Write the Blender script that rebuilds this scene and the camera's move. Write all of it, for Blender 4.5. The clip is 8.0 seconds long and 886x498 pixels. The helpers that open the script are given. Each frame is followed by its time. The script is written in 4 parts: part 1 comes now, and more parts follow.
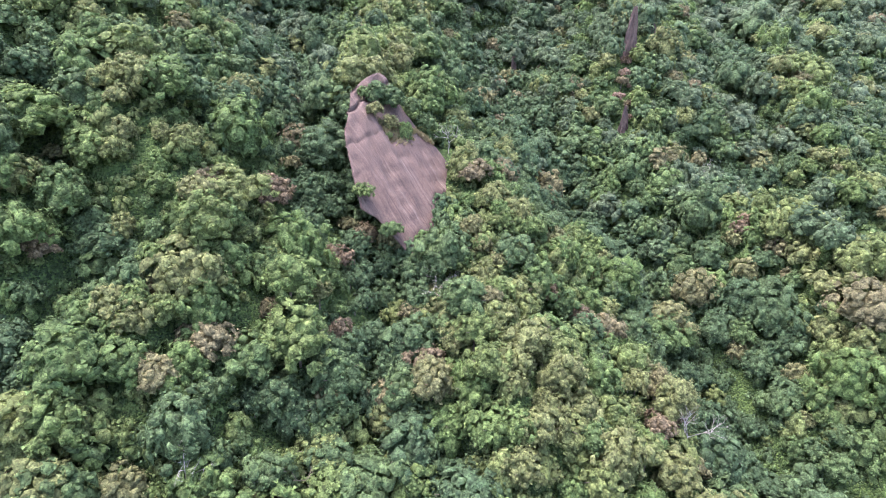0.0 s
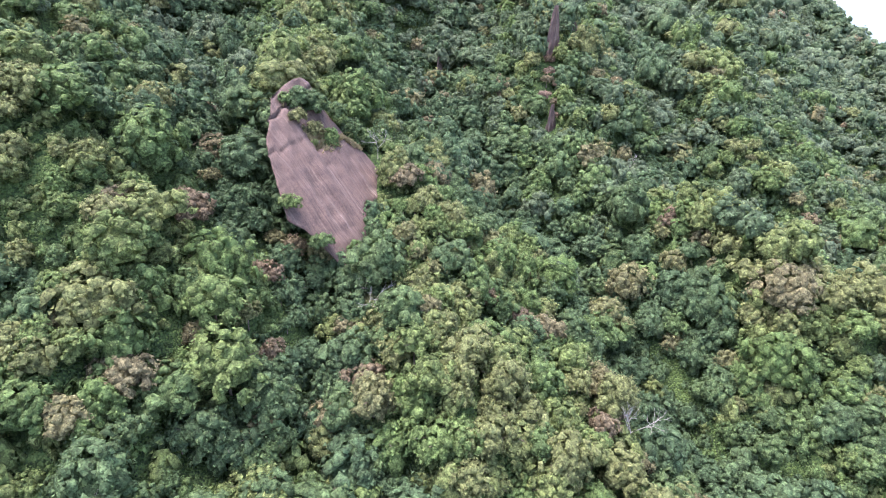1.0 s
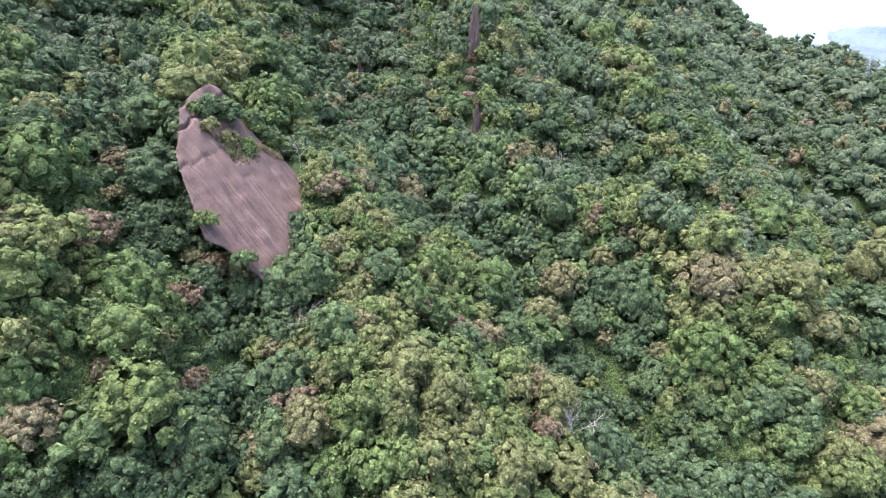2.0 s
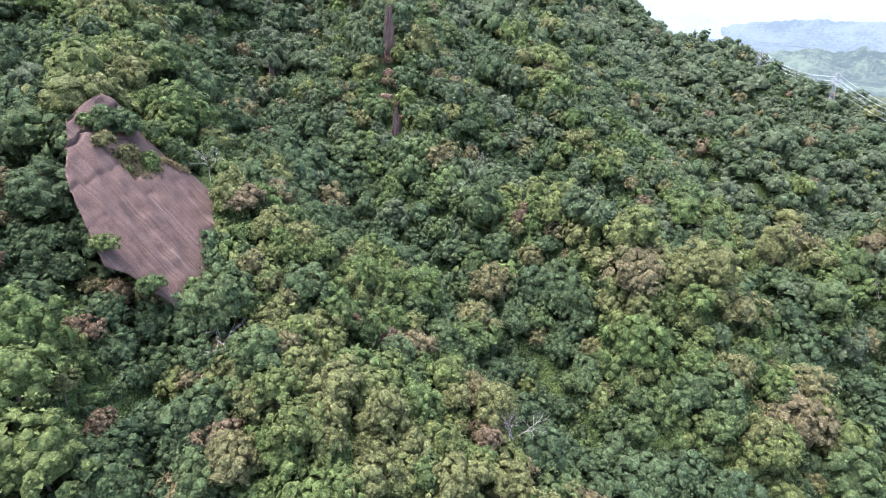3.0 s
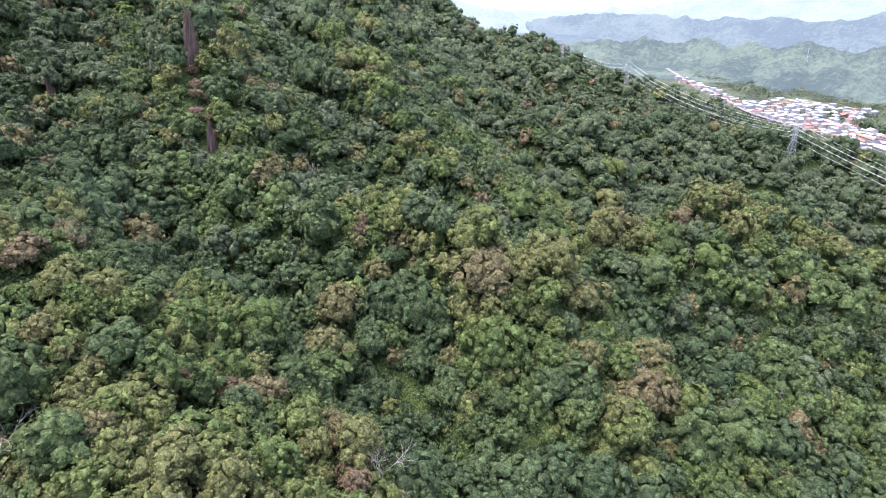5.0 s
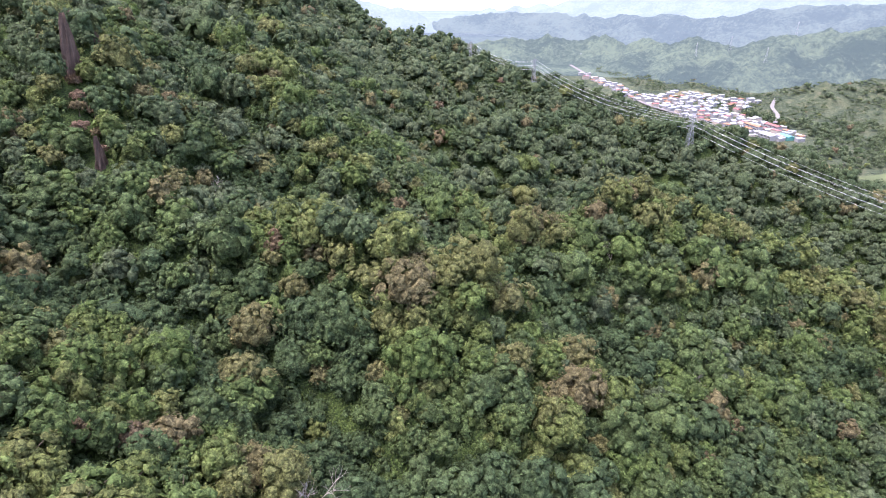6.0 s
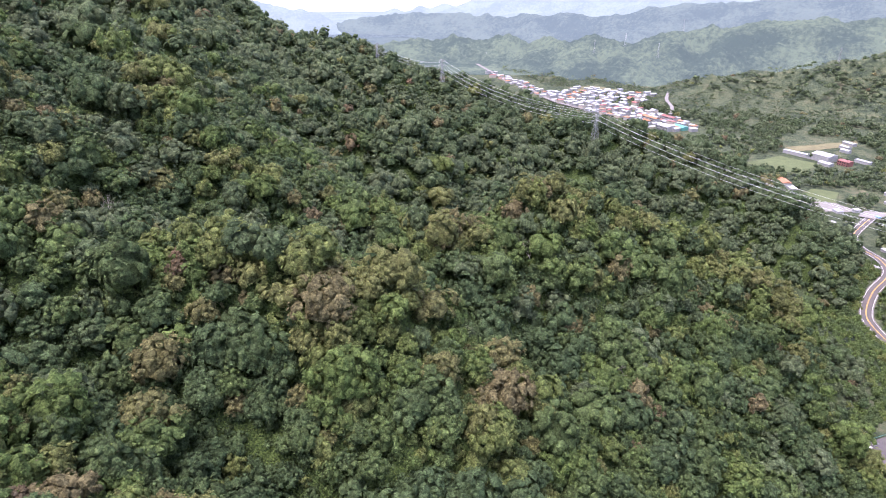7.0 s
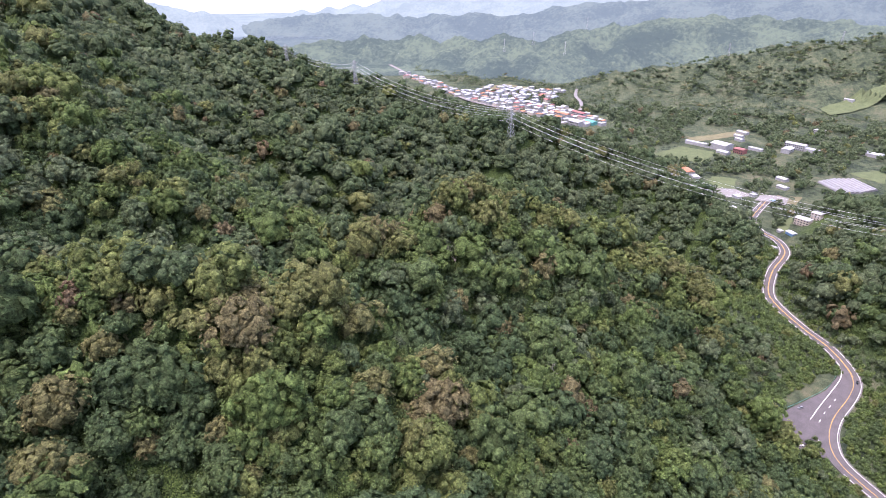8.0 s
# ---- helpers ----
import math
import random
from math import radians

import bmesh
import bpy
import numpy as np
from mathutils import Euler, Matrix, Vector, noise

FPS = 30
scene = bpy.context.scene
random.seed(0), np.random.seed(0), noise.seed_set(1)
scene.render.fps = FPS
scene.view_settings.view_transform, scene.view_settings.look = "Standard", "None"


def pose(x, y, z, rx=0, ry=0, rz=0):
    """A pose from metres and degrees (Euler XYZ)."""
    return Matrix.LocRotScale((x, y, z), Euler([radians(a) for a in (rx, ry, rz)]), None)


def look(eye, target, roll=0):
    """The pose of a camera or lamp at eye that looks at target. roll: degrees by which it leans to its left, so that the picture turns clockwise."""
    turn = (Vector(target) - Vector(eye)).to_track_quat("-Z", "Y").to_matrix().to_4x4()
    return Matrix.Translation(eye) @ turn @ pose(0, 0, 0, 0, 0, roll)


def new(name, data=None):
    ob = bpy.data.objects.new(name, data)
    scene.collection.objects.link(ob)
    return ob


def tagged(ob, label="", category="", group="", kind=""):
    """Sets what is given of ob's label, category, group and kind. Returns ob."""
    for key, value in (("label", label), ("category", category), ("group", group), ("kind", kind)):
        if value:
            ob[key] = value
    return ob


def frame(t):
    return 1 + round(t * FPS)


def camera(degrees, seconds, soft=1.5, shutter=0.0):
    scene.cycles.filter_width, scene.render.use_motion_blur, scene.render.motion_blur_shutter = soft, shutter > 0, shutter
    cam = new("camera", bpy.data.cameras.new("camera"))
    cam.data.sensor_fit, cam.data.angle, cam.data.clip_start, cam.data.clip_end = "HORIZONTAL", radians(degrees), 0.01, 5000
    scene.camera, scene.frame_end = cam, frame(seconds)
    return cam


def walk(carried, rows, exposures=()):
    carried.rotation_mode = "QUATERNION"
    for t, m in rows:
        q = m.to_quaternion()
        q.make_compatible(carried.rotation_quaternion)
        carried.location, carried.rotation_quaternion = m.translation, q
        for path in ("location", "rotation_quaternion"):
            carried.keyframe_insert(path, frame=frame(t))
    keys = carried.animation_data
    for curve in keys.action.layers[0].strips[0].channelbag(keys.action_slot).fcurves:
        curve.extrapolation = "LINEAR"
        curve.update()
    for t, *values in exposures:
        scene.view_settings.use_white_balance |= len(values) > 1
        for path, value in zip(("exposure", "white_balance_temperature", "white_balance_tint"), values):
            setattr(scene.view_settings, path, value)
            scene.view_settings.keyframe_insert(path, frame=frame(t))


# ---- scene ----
# seconds, eye in metres, pitch, yaw and roll in degrees
cam = camera(73.5, 8.0, soft=1.0)
ROWS = [
    (0.0, 0.00, 0.00, 300.00, -25.19, 0.02, 0.11),
    (0.5, 0.23, 3.19, 300.06, -25.20, -3.35, 0.06),
    (1.0, 0.49, 6.45, 300.09, -25.23, -6.87, 0.03),
    (1.5, 0.87, 9.79, 300.08, -25.23, -10.50, 0.02),
    (3.0, 3.65, 20.09, 299.96, -25.28, -21.96, 0.08),
    (3.5, 5.32, 23.25, 299.88, -25.28, -26.07, 0.02),
    (4.0, 7.20, 26.44, 299.84, -25.28, -30.17, -0.02),
    (4.5, 9.29, 29.73, 299.80, -25.31, -34.24, -0.01),
    (6.0, 17.18, 38.80, 299.66, -25.33, -46.75, -0.02),
    (6.5, 20.24, 41.16, 299.64, -25.30, -51.02, -0.06),
    (7.0, 23.44, 43.43, 299.61, -25.29, -55.29, -0.09),
    (7.5, 26.86, 45.65, 299.45, -25.27, -59.54, -0.07),
    (8.0, 30.41, 47.82, 299.19, -25.26, -63.40, -0.03),
]
walk(cam, [(t, pose(x, y, z, 90 + pitch, 0, yaw) @ pose(0, 0, 0, 0, 0, roll)) for t, x, y, z, pitch, yaw, roll in ROWS],
     exposures=[(0.0, 3.08, 5820, 24), (3.0, 2.70, 5960, 23), (4.5, 2.48, 6060, 24), (6.5, 2.22, 6240, 28), (8.0, 2.02, 6300, 29)])
# ---- end of camera
# ---- sky, sun, exposure ----
SUN_TURN, SUN_UP = 295.0, 76.0
world = bpy.data.worlds.new("sky")
scene.world = world
world.use_nodes = True
wt = world.node_tree
sky = wt.nodes.new("ShaderNodeTexSky")
sky.sky_type, sky.sun_disc = "NISHITA", False
sky.sun_elevation, sky.sun_rotation = radians(SUN_UP), radians(SUN_TURN)
sky.air_density, sky.dust_density, sky.ozone_density = 1.0, 4.0, 1.0
wt.nodes["Background"].inputs["Strength"].default_value = 0.15
wt.links.new(sky.outputs["Color"], wt.nodes["Background"].inputs["Color"])
lamp = bpy.data.lights.new("sun", "SUN")
lamp.energy, lamp.angle, lamp.color = 1.1, radians(35), (1.0, 0.97, 0.92)
sun = new("sun", lamp)
sun.matrix_world = look((0, 0, 900), Vector((0, 0, 900)) - Vector((math.sin(radians(SUN_TURN)) * math.cos(radians(SUN_UP)), math.cos(radians(SUN_TURN)) * math.cos(radians(SUN_UP)), math.sin(radians(SUN_UP)))))


# ---- small helpers for materials and meshes ----
def material(name, rough=0.8, gloss=0.3):
    """A node material: returns it, its tree and its surface shader."""
    m = bpy.data.materials.new(name)
    m.use_nodes = True
    b = m.node_tree.nodes["Principled BSDF"]
    b.inputs["Roughness"].default_value = rough
    b.inputs["Specular IOR Level"].default_value = gloss
    return m, m.node_tree, b


def node(tree, kind, links=(), **values):
    """A node with its settings; links: input name and the output that feeds it."""
    n = tree.nodes.new(kind)
    for key, value in values.items():
        if key in n.inputs:
            n.inputs[key].default_value = value
        else:
            setattr(n, key, value)
    for key, out in links:
        tree.links.new(out, n.inputs[key])
    return n


def ramp(tree, fac, stops):
    """A colour ramp from (place, colour) stops."""
    n = tree.nodes.new("ShaderNodeValToRGB")
    while len(n.color_ramp.elements) < len(stops):
        n.color_ramp.elements.new(0.5)
    for e, (place, colour) in zip(n.color_ramp.elements, stops):
        e.position, e.color = place, (*colour, 1)
    tree.links.new(fac, n.inputs["Fac"])
    return n.outputs["Color"]


def mesh_of(name, verts, quads=None, tris=None, tones=None, smooth=False):
    """A mesh from arrays of corners, four-sided and three-sided faces; tones: one number a corner."""
    me = bpy.data.meshes.new(name)
    quads = np.zeros((0, 4), int) if quads is None else quads
    tris = np.zeros((0, 3), int) if tris is None else tris
    me.vertices.add(len(verts))
    me.vertices.foreach_set("co", np.ascontiguousarray(verts, np.float32).ravel())
    me.loops.add(quads.size + tris.size)
    me.loops.foreach_set("vertex_index", np.concatenate([quads.ravel(), tris.ravel()]).astype(np.int32))
    me.polygons.add(len(quads) + len(tris))
    starts = np.concatenate([np.arange(len(quads)) * 4, quads.size + np.arange(len(tris)) * 3])
    me.polygons.foreach_set("loop_start", starts.astype(np.int32))
    me.polygons.foreach_set("use_smooth", np.full(len(starts), smooth))
    if tones is not None:
        me.attributes.new("tone", "FLOAT", "POINT").data.foreach_set("value", np.ascontiguousarray(tones, np.float32))
    me.update(calc_edges=True)
    return me


# ---- materials ----
def foliage():
    """Leaves of many kinds of tree, from green to yellow-green, olive and withered brown, after pale haze tones."""
    m, t, b = material("foliage", 0.75, 0.12)
    tone = node(t, "ShaderNodeAttribute", attribute_name="tone")
    # The first two stops put haze into the colour of far trees.
    colour = ramp(t, tone.outputs["Fac"], [
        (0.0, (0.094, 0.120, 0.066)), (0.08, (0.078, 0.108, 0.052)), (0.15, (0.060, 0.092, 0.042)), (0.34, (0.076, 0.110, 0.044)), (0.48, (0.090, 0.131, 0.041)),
        (0.62, (0.124, 0.146, 0.050)), (0.74, (0.132, 0.124, 0.058)), (0.86, (0.138, 0.114, 0.064)), (0.93, (0.146, 0.106, 0.068)), (1.0, (0.200, 0.138, 0.104))])
    place = node(t, "ShaderNodeNewGeometry")
    spread = node(t, "ShaderNodeMapRange", [("Value", place.outputs["Random Per Island"])], **{"To Min": 0.76, "To Max": 1.26})
    wobble = node(t, "ShaderNodeTexNoise", [("Vector", place.outputs["Position"])], Scale=2.0, Detail=2.0)
    bent = node(t, "ShaderNodeVectorMath", [(0, wobble.outputs["Color"]), (1, place.outputs["Position"])], operation="ADD")
    sprays = node(t, "ShaderNodeTexVoronoi", [("Vector", bent.outputs[0])], Scale=0.85, Randomness=1.0)
    leaves = node(t, "ShaderNodeTexVoronoi", [("Vector", bent.outputs[0])], Scale=2.1, Randomness=1.0)
    one = node(t, "ShaderNodeSeparateColor", [("Color", sprays.outputs["Color"])])
    two = node(t, "ShaderNodeSeparateColor", [("Color", leaves.outputs["Color"])])
    fleck = node(t, "ShaderNodeMapRange", [("Value", one.outputs["Red"])], **{"To Min": 0.70, "To Max": 1.30})
    speck = node(t, "ShaderNodeMapRange", [("Value", two.outputs["Green"])], **{"To Min": 0.52, "To Max": 1.48})
    mul = node(t, "ShaderNodeMath", [(0, spread.outputs[0]), (1, fleck.outputs[0])], operation="MULTIPLY")
    mul2 = node(t, "ShaderNodeMath", [(0, mul.outputs[0]), (1, speck.outputs[0])], operation="MULTIPLY")
    mix = node(t, "ShaderNodeVectorMath", [(0, colour), ("Scale", mul2.outputs[0])], operation="SCALE")
    t.links.new(mix.outputs[0], b.inputs["Base Color"])
    coarse = node(t, "ShaderNodeBump", [("Height", sprays.outputs["Distance"])], Strength=0.7, Distance=0.55)
    fine = node(t, "ShaderNodeBump", [("Height", leaves.outputs["Distance"]), ("Normal", coarse.outputs[0])], Strength=0.75, Distance=0.26)
    coarse.invert = fine.invert = True
    t.links.new(fine.outputs[0], b.inputs["Normal"])
    thin = node(t, "ShaderNodeBsdfTranslucent", [("Color", mix.outputs[0])])
    both = node(t, "ShaderNodeMixShader", [(1, b.outputs[0]), (2, thin.outputs[0])], Fac=0.44)
    t.links.new(both.outputs[0], t.nodes["Material Output"].inputs["Surface"])
    return m


def forest_floor():
    """Low undergrowth and creepers on the slopes, grass and fields on the valley floor and the far hill."""
    m, t, b = material("undergrowth", 0.9, 0.1)
    place = node(t, "ShaderNodeNewGeometry")
    big = node(t, "ShaderNodeTexNoise", [("Vector", place.outputs["Position"])], Scale=0.05, Detail=4.0)
    cells = node(t, "ShaderNodeTexVoronoi", [("Vector", place.outputs["Position"])], Scale=1.5, Randomness=1.0)
    each = node(t, "ShaderNodeSeparateColor", [("Color", cells.outputs["Color"])])
    part_big = node(t, "ShaderNodeMath", [(0, big.outputs["Fac"])], operation="MULTIPLY")
    part_big.inputs[1].default_value = 0.6
    part_small = node(t, "ShaderNodeMath", [(0, each.outputs["Red"])], operation="MULTIPLY")
    part_small.inputs[1].default_value = 0.4
    add = node(t, "ShaderNodeMath", [(0, part_big.outputs[0]), (1, part_small.outputs[0])], operation="ADD")
    growth = ramp(t, add.outputs[0], [(0.25, (0.018, 0.027, 0.010)), (0.45, (0.036, 0.056, 0.017)), (0.60, (0.056, 0.086, 0.024)), (0.75, (0.082, 0.112, 0.034))])
    wide = node(t, "ShaderNodeTexNoise", [("Vector", place.outputs["Position"])], Scale=0.018, Detail=6.0, Roughness=0.65)
    clump = node(t, "ShaderNodeTexNoise", [("Vector", place.outputs["Position"])], Scale=0.11, Detail=5.0, Roughness=0.7)
    mixed = node(t, "ShaderNodeMath", [(0, wide.outputs["Fac"]), (1, clump.outputs["Fac"])], operation="ADD")
    halved = node(t, "ShaderNodeMath", [(0, mixed.outputs[0])], operation="MULTIPLY")
    halved.inputs[1].default_value = 0.5
    grass = ramp(t, halved.outputs[0], [(0.40, (0.022, 0.033, 0.022)), (0.48, (0.050, 0.066, 0.038)), (0.55, (0.080, 0.094, 0.054)), (0.64, (0.120, 0.114, 0.074))])
    axes = node(t, "ShaderNodeSeparateXYZ", [("Vector", place.outputs["Position"])])
    low = node(t, "ShaderNodeMapRange", [("Value", axes.outputs["Z"])], **{"From Min": 24.0, "From Max": 14.0})
    east = node(t, "ShaderNodeMapRange", [("Value", axes.outputs["X"])], **{"From Min": 1430.0, "From Max": 1540.0})
    most = node(t, "ShaderNodeMath", [(0, low.outputs[0]), (1, east.outputs[0])], operation="MAXIMUM")
    both = node(t, "ShaderNodeMix", data_type="RGBA")
    t.links.new(most.outputs[0], both.inputs[0])
    t.links.new(growth, both.inputs[6])
    t.links.new(grass, both.inputs[7])
    t.links.new(both.outputs[2], b.inputs["Base Color"])
    bump = node(t, "ShaderNodeBump", [("Height", cells.outputs["Distance"])], Strength=1.0, Distance=0.9)
    bump.invert = True
    t.links.new(bump.outputs[0], b.inputs["Normal"])
    return m


def bark(name, colour):
    m, t, b = material(name, 0.9, 0.15)
    place = node(t, "ShaderNodeNewGeometry")
    n1 = node(t, "ShaderNodeTexNoise", [("Vector", place.outputs["Position"])], Scale=3.0, Detail=4.0)
    c = ramp(t, n1.outputs["Fac"], [(0.3, tuple(v * 0.55 for v in colour)), (0.7, tuple(v * 1.25 for v in colour))])
    t.links.new(c, b.inputs["Base Color"])
    return m


def granite():
    """Bare pinkish rock, streaked down its slope, with pale lichen and dark seep marks."""
    m, t, b = material("bare_rock", 0.85, 0.25)
    uv = node(t, "ShaderNodeAttribute", attribute_name="fall")
    place = node(t, "ShaderNodeNewGeometry")
    streaks = node(t, "ShaderNodeMapping", [("Vector", uv.outputs["Vector"])])
    streaks.inputs["Scale"].default_value = (1.5, 0.028, 1.0)
    n1 = node(t, "ShaderNodeTexNoise", [("Vector", streaks.outputs[0])], Scale=1.0, Detail=6.0, Roughness=0.65)
    n2 = node(t, "ShaderNodeTexNoise", [("Vector", place.outputs["Position"])], Scale=0.22, Detail=5.0)
    n3 = node(t, "ShaderNodeTexNoise", [("Vector", place.outputs["Position"])], Scale=2.2, Detail=6.0, Roughness=0.75)
    base = ramp(t, n1.outputs["Fac"], [(0.30, (0.046, 0.031, 0.024)), (0.42, (0.074, 0.049, 0.037)), (0.56, (0.092, 0.063, 0.048)), (0.66, (0.122, 0.093, 0.074)), (0.76, (0.21, 0.19, 0.165))])
    blot = ramp(t, n2.outputs["Fac"], [(0.34, (0.80, 0.78, 0.78)), (0.5, (1.0, 0.97, 0.96)), (0.68, (1.18, 1.14, 1.10))])
    mul = node(t, "ShaderNodeMix", [("A", base), ("B", blot)], data_type="RGBA", blend_type="MULTIPLY")
    t.links.new(base, mul.inputs[6])
    t.links.new(blot, mul.inputs[7])
    mul.inputs[0].default_value = 1.0
    grain = ramp(t, n3.outputs["Fac"], [(0.36, (0.60, 0.58, 0.58)), (0.5, (1.0, 1.0, 1.0)), (0.66, (1.40, 1.36, 1.34))])
    mul2 = node(t, "ShaderNodeMix", data_type="RGBA", blend_type="MULTIPLY")
    mul2.inputs[0].default_value = 1.0
    t.links.new(mul.outputs[2], mul2.inputs[6])
    t.links.new(grain, mul2.inputs[7])
    t.links.new(mul2.outputs[2], b.inputs["Base Color"])
    bump = node(t, "ShaderNodeBump", [("Height", n3.outputs["Fac"])], Strength=0.8, Distance=0.4)
    bump2 = node(t, "ShaderNodeBump", [("Height", n1.outputs["Fac"]), ("Normal", bump.outputs[0])], Strength=0.6, Distance=0.6)
    t.links.new(bump2.outputs[0], b.inputs["Normal"])
    return m


def plain(name, colour, rough=0.8, gloss=0.3, metal=0.0, scale=0.4, vary=0.25):
    """A painted, tarred or grassy surface with stains at two scales."""
    m, t, b = material(name, rough, gloss)
    b.inputs["Metallic"].default_value = metal
    place = node(t, "ShaderNodeNewGeometry")
    n1 = node(t, "ShaderNodeTexNoise", [("Vector", place.outputs["Position"])], Scale=scale, Detail=5.0, Roughness=0.65)
    n2 = node(t, "ShaderNodeTexNoise", [("Vector", place.outputs["Position"])], Scale=scale * 9, Detail=3.0)
    add = node(t, "ShaderNodeMath", [(0, n1.outputs["Fac"]), (1, n2.outputs["Fac"])], operation="ADD")
    half = node(t, "ShaderNodeMath", [(0, add.outputs[0])], operation="MULTIPLY")
    half.inputs[1].default_value = 0.5
    c = ramp(t, half.outputs[0], [(0.36, tuple(v * (1 - vary) for v in colour)), (0.64, tuple(min(0.9, v * (1 + vary)) for v in colour))])
    t.links.new(c, b.inputs["Base Color"])
    return m


def far_slope(name, dark, light, haze_glow):
    """Distant wooded hills of the backdrop; the haze of the far air is painted on as emission."""
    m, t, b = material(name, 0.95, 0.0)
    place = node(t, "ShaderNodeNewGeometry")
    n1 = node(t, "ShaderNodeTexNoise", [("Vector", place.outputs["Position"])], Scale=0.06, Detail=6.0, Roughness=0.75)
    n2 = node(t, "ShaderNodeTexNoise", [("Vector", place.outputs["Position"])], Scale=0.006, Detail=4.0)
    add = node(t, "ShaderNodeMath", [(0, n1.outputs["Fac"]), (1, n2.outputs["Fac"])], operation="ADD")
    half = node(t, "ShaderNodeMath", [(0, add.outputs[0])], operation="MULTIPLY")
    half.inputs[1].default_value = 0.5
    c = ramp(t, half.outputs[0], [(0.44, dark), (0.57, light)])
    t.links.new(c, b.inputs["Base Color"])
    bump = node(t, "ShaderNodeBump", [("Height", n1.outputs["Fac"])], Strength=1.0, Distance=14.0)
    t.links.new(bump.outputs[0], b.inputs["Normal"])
    b.inputs["Emission Color"].default_value = (*haze_glow, 1)
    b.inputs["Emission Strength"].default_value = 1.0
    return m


LEAF, FLOOR, ROCK = foliage(), forest_floor(), granite()
BARK, PALE_BARK = bark("bark", (0.14, 0.11, 0.085)), bark("pale_bark", (0.30, 0.27, 0.235))
ASPHALT = plain("asphalt", (0.075, 0.068, 0.070), 0.9, 0.3, scale=0.15)
WHITE_LINE, YELLOW_LINE = plain("white_road_paint", (0.62, 0.62, 0.60), 0.7), plain("yellow_road_paint", (0.50, 0.30, 0.06), 0.7)
WHITEWASH, CREAM, GREY_WALL = plain("white_render", (0.27, 0.265, 0.255)), plain("cream_render", (0.38, 0.33, 0.27)), plain("grey_concrete", (0.30, 0.29, 0.28))
RED_ROOF, ORANGE_ROOF = plain("red_tin_roof", (0.21, 0.085, 0.075), 0.6), plain("orange_tiled_roof", (0.30, 0.135, 0.075), 0.7)
WHITE_ROOF, GREY_ROOF = plain("white_tin_roof", (0.29, 0.29, 0.29), 0.5), plain("grey_sheet_roof", (0.32, 0.33, 0.35), 0.5)
TEAL_ROOF, BLUE_ROOF = plain("teal_tin_roof", (0.09, 0.28, 0.25), 0.5), plain("blue_tin_roof", (0.12, 0.22, 0.34), 0.5)
STEEL = plain("galvanised_steel", (0.27, 0.28, 0.29), 0.5, 0.5, 0.6, 2.0)
WIRE = plain("aluminium_cable", (0.56, 0.57, 0.59), 0.4, 0.5, 0.3, 1.0)
GLASS = plain("dark_glass", (0.03, 0.035, 0.04), 0.12, 0.5)
MEADOW, PALE_GRASS = plain("meadow_grass", (0.080, 0.098, 0.048), 0.95, 0.1, scale=0.08), plain("dry_grass", (0.22, 0.18, 0.09), 0.95, 0.1, scale=0.5)
FALLOW = plain("fallow_field", (0.125, 0.115, 0.066), 0.95, 0.1, scale=0.08)
EARTH, TRACK = plain("bare_earth", (0.13, 0.10, 0.07), 0.95, 0.1), plain("pale_concrete_track", (0.165, 0.155, 0.148), 0.9)
# Bluish emission and greyer colours imitate haze, more with each farther range.
HAZY_NEAR = far_slope("wooded_hills_with_haze_glow", (0.022, 0.033, 0.022), (0.078, 0.098, 0.056), (0.034, 0.046, 0.056))
HAZY_MID = far_slope("haze_glow_hills", (0.022, 0.030, 0.028), (0.056, 0.068, 0.054), (0.060, 0.080, 0.100))
HAZY_FAR = far_slope("haze_glow_mountains", (0.035, 0.048, 0.044), (0.070, 0.086, 0.072), (0.112, 0.140, 0.166))
SKY_HAZE = far_slope("bright_overcast_haze", (0.0, 0.0, 0.0), (0.0, 0.0, 0.0), (0.36, 0.385, 0.40))


# ---- the lie of the land: ridges fall away into gullies and the valley floor ----
VALLEY = 8.0
CANOPY = 9.0


def wave_noise(x, y, size, seed, octaves=3):
    """Smooth rolling noise of about -1 to 1 from crossing waves."""
    rng = np.random.RandomState(seed)
    total, amp, norm = 0.0, 1.0, 0.0
    for _ in range(octaves):
        for _ in range(4):
            a, p = rng.uniform(0, 2 * np.pi), rng.uniform(0, 2 * np.pi)
            k = 2 * np.pi / size * rng.uniform(0.7, 1.4)
            total = total + amp * np.sin(k * (x * np.cos(a) + y * np.sin(a)) + p) * 0.5
        norm, amp, size = norm + amp, amp * 0.5, size * 0.5
    return total / norm


def crest(x, y, nodes, side, blunt=8.0):
    """Height of a ridge: along its crest it follows the nodes (x, y, z), and it falls off by side metres a metre."""
    best = np.full(np.shape(x), -1e4)
    for (ax, ay, az), (bx, by, bz) in zip(nodes, nodes[1:]):
        dx, dy = bx - ax, by - ay
        t = np.clip(((x - ax) * dx + (y - ay) * dy) / (dx * dx + dy * dy), 0, 1)
        d = np.hypot(x - ax - t * dx, y - ay - t * dy)
        best = np.maximum(best, az + t * (bz - az) - side * (np.sqrt(d * d + blunt * blunt) - blunt))
    return best


def off_line(x, y, line):
    """Distance in plan from a broken line."""
    best = np.full(np.shape(x), 1e6)
    for (ax, ay), (bx, by) in zip(line, line[1:]):
        dx, dy = bx - ax, by - ay
        t = np.clip(((x - ax) * dx + (y - ay) * dy) / (dx * dx + dy * dy), 0, 1)
        best = np.minimum(best, np.hypot(x - ax - t * dx, y - ay - t * dy))
    return best


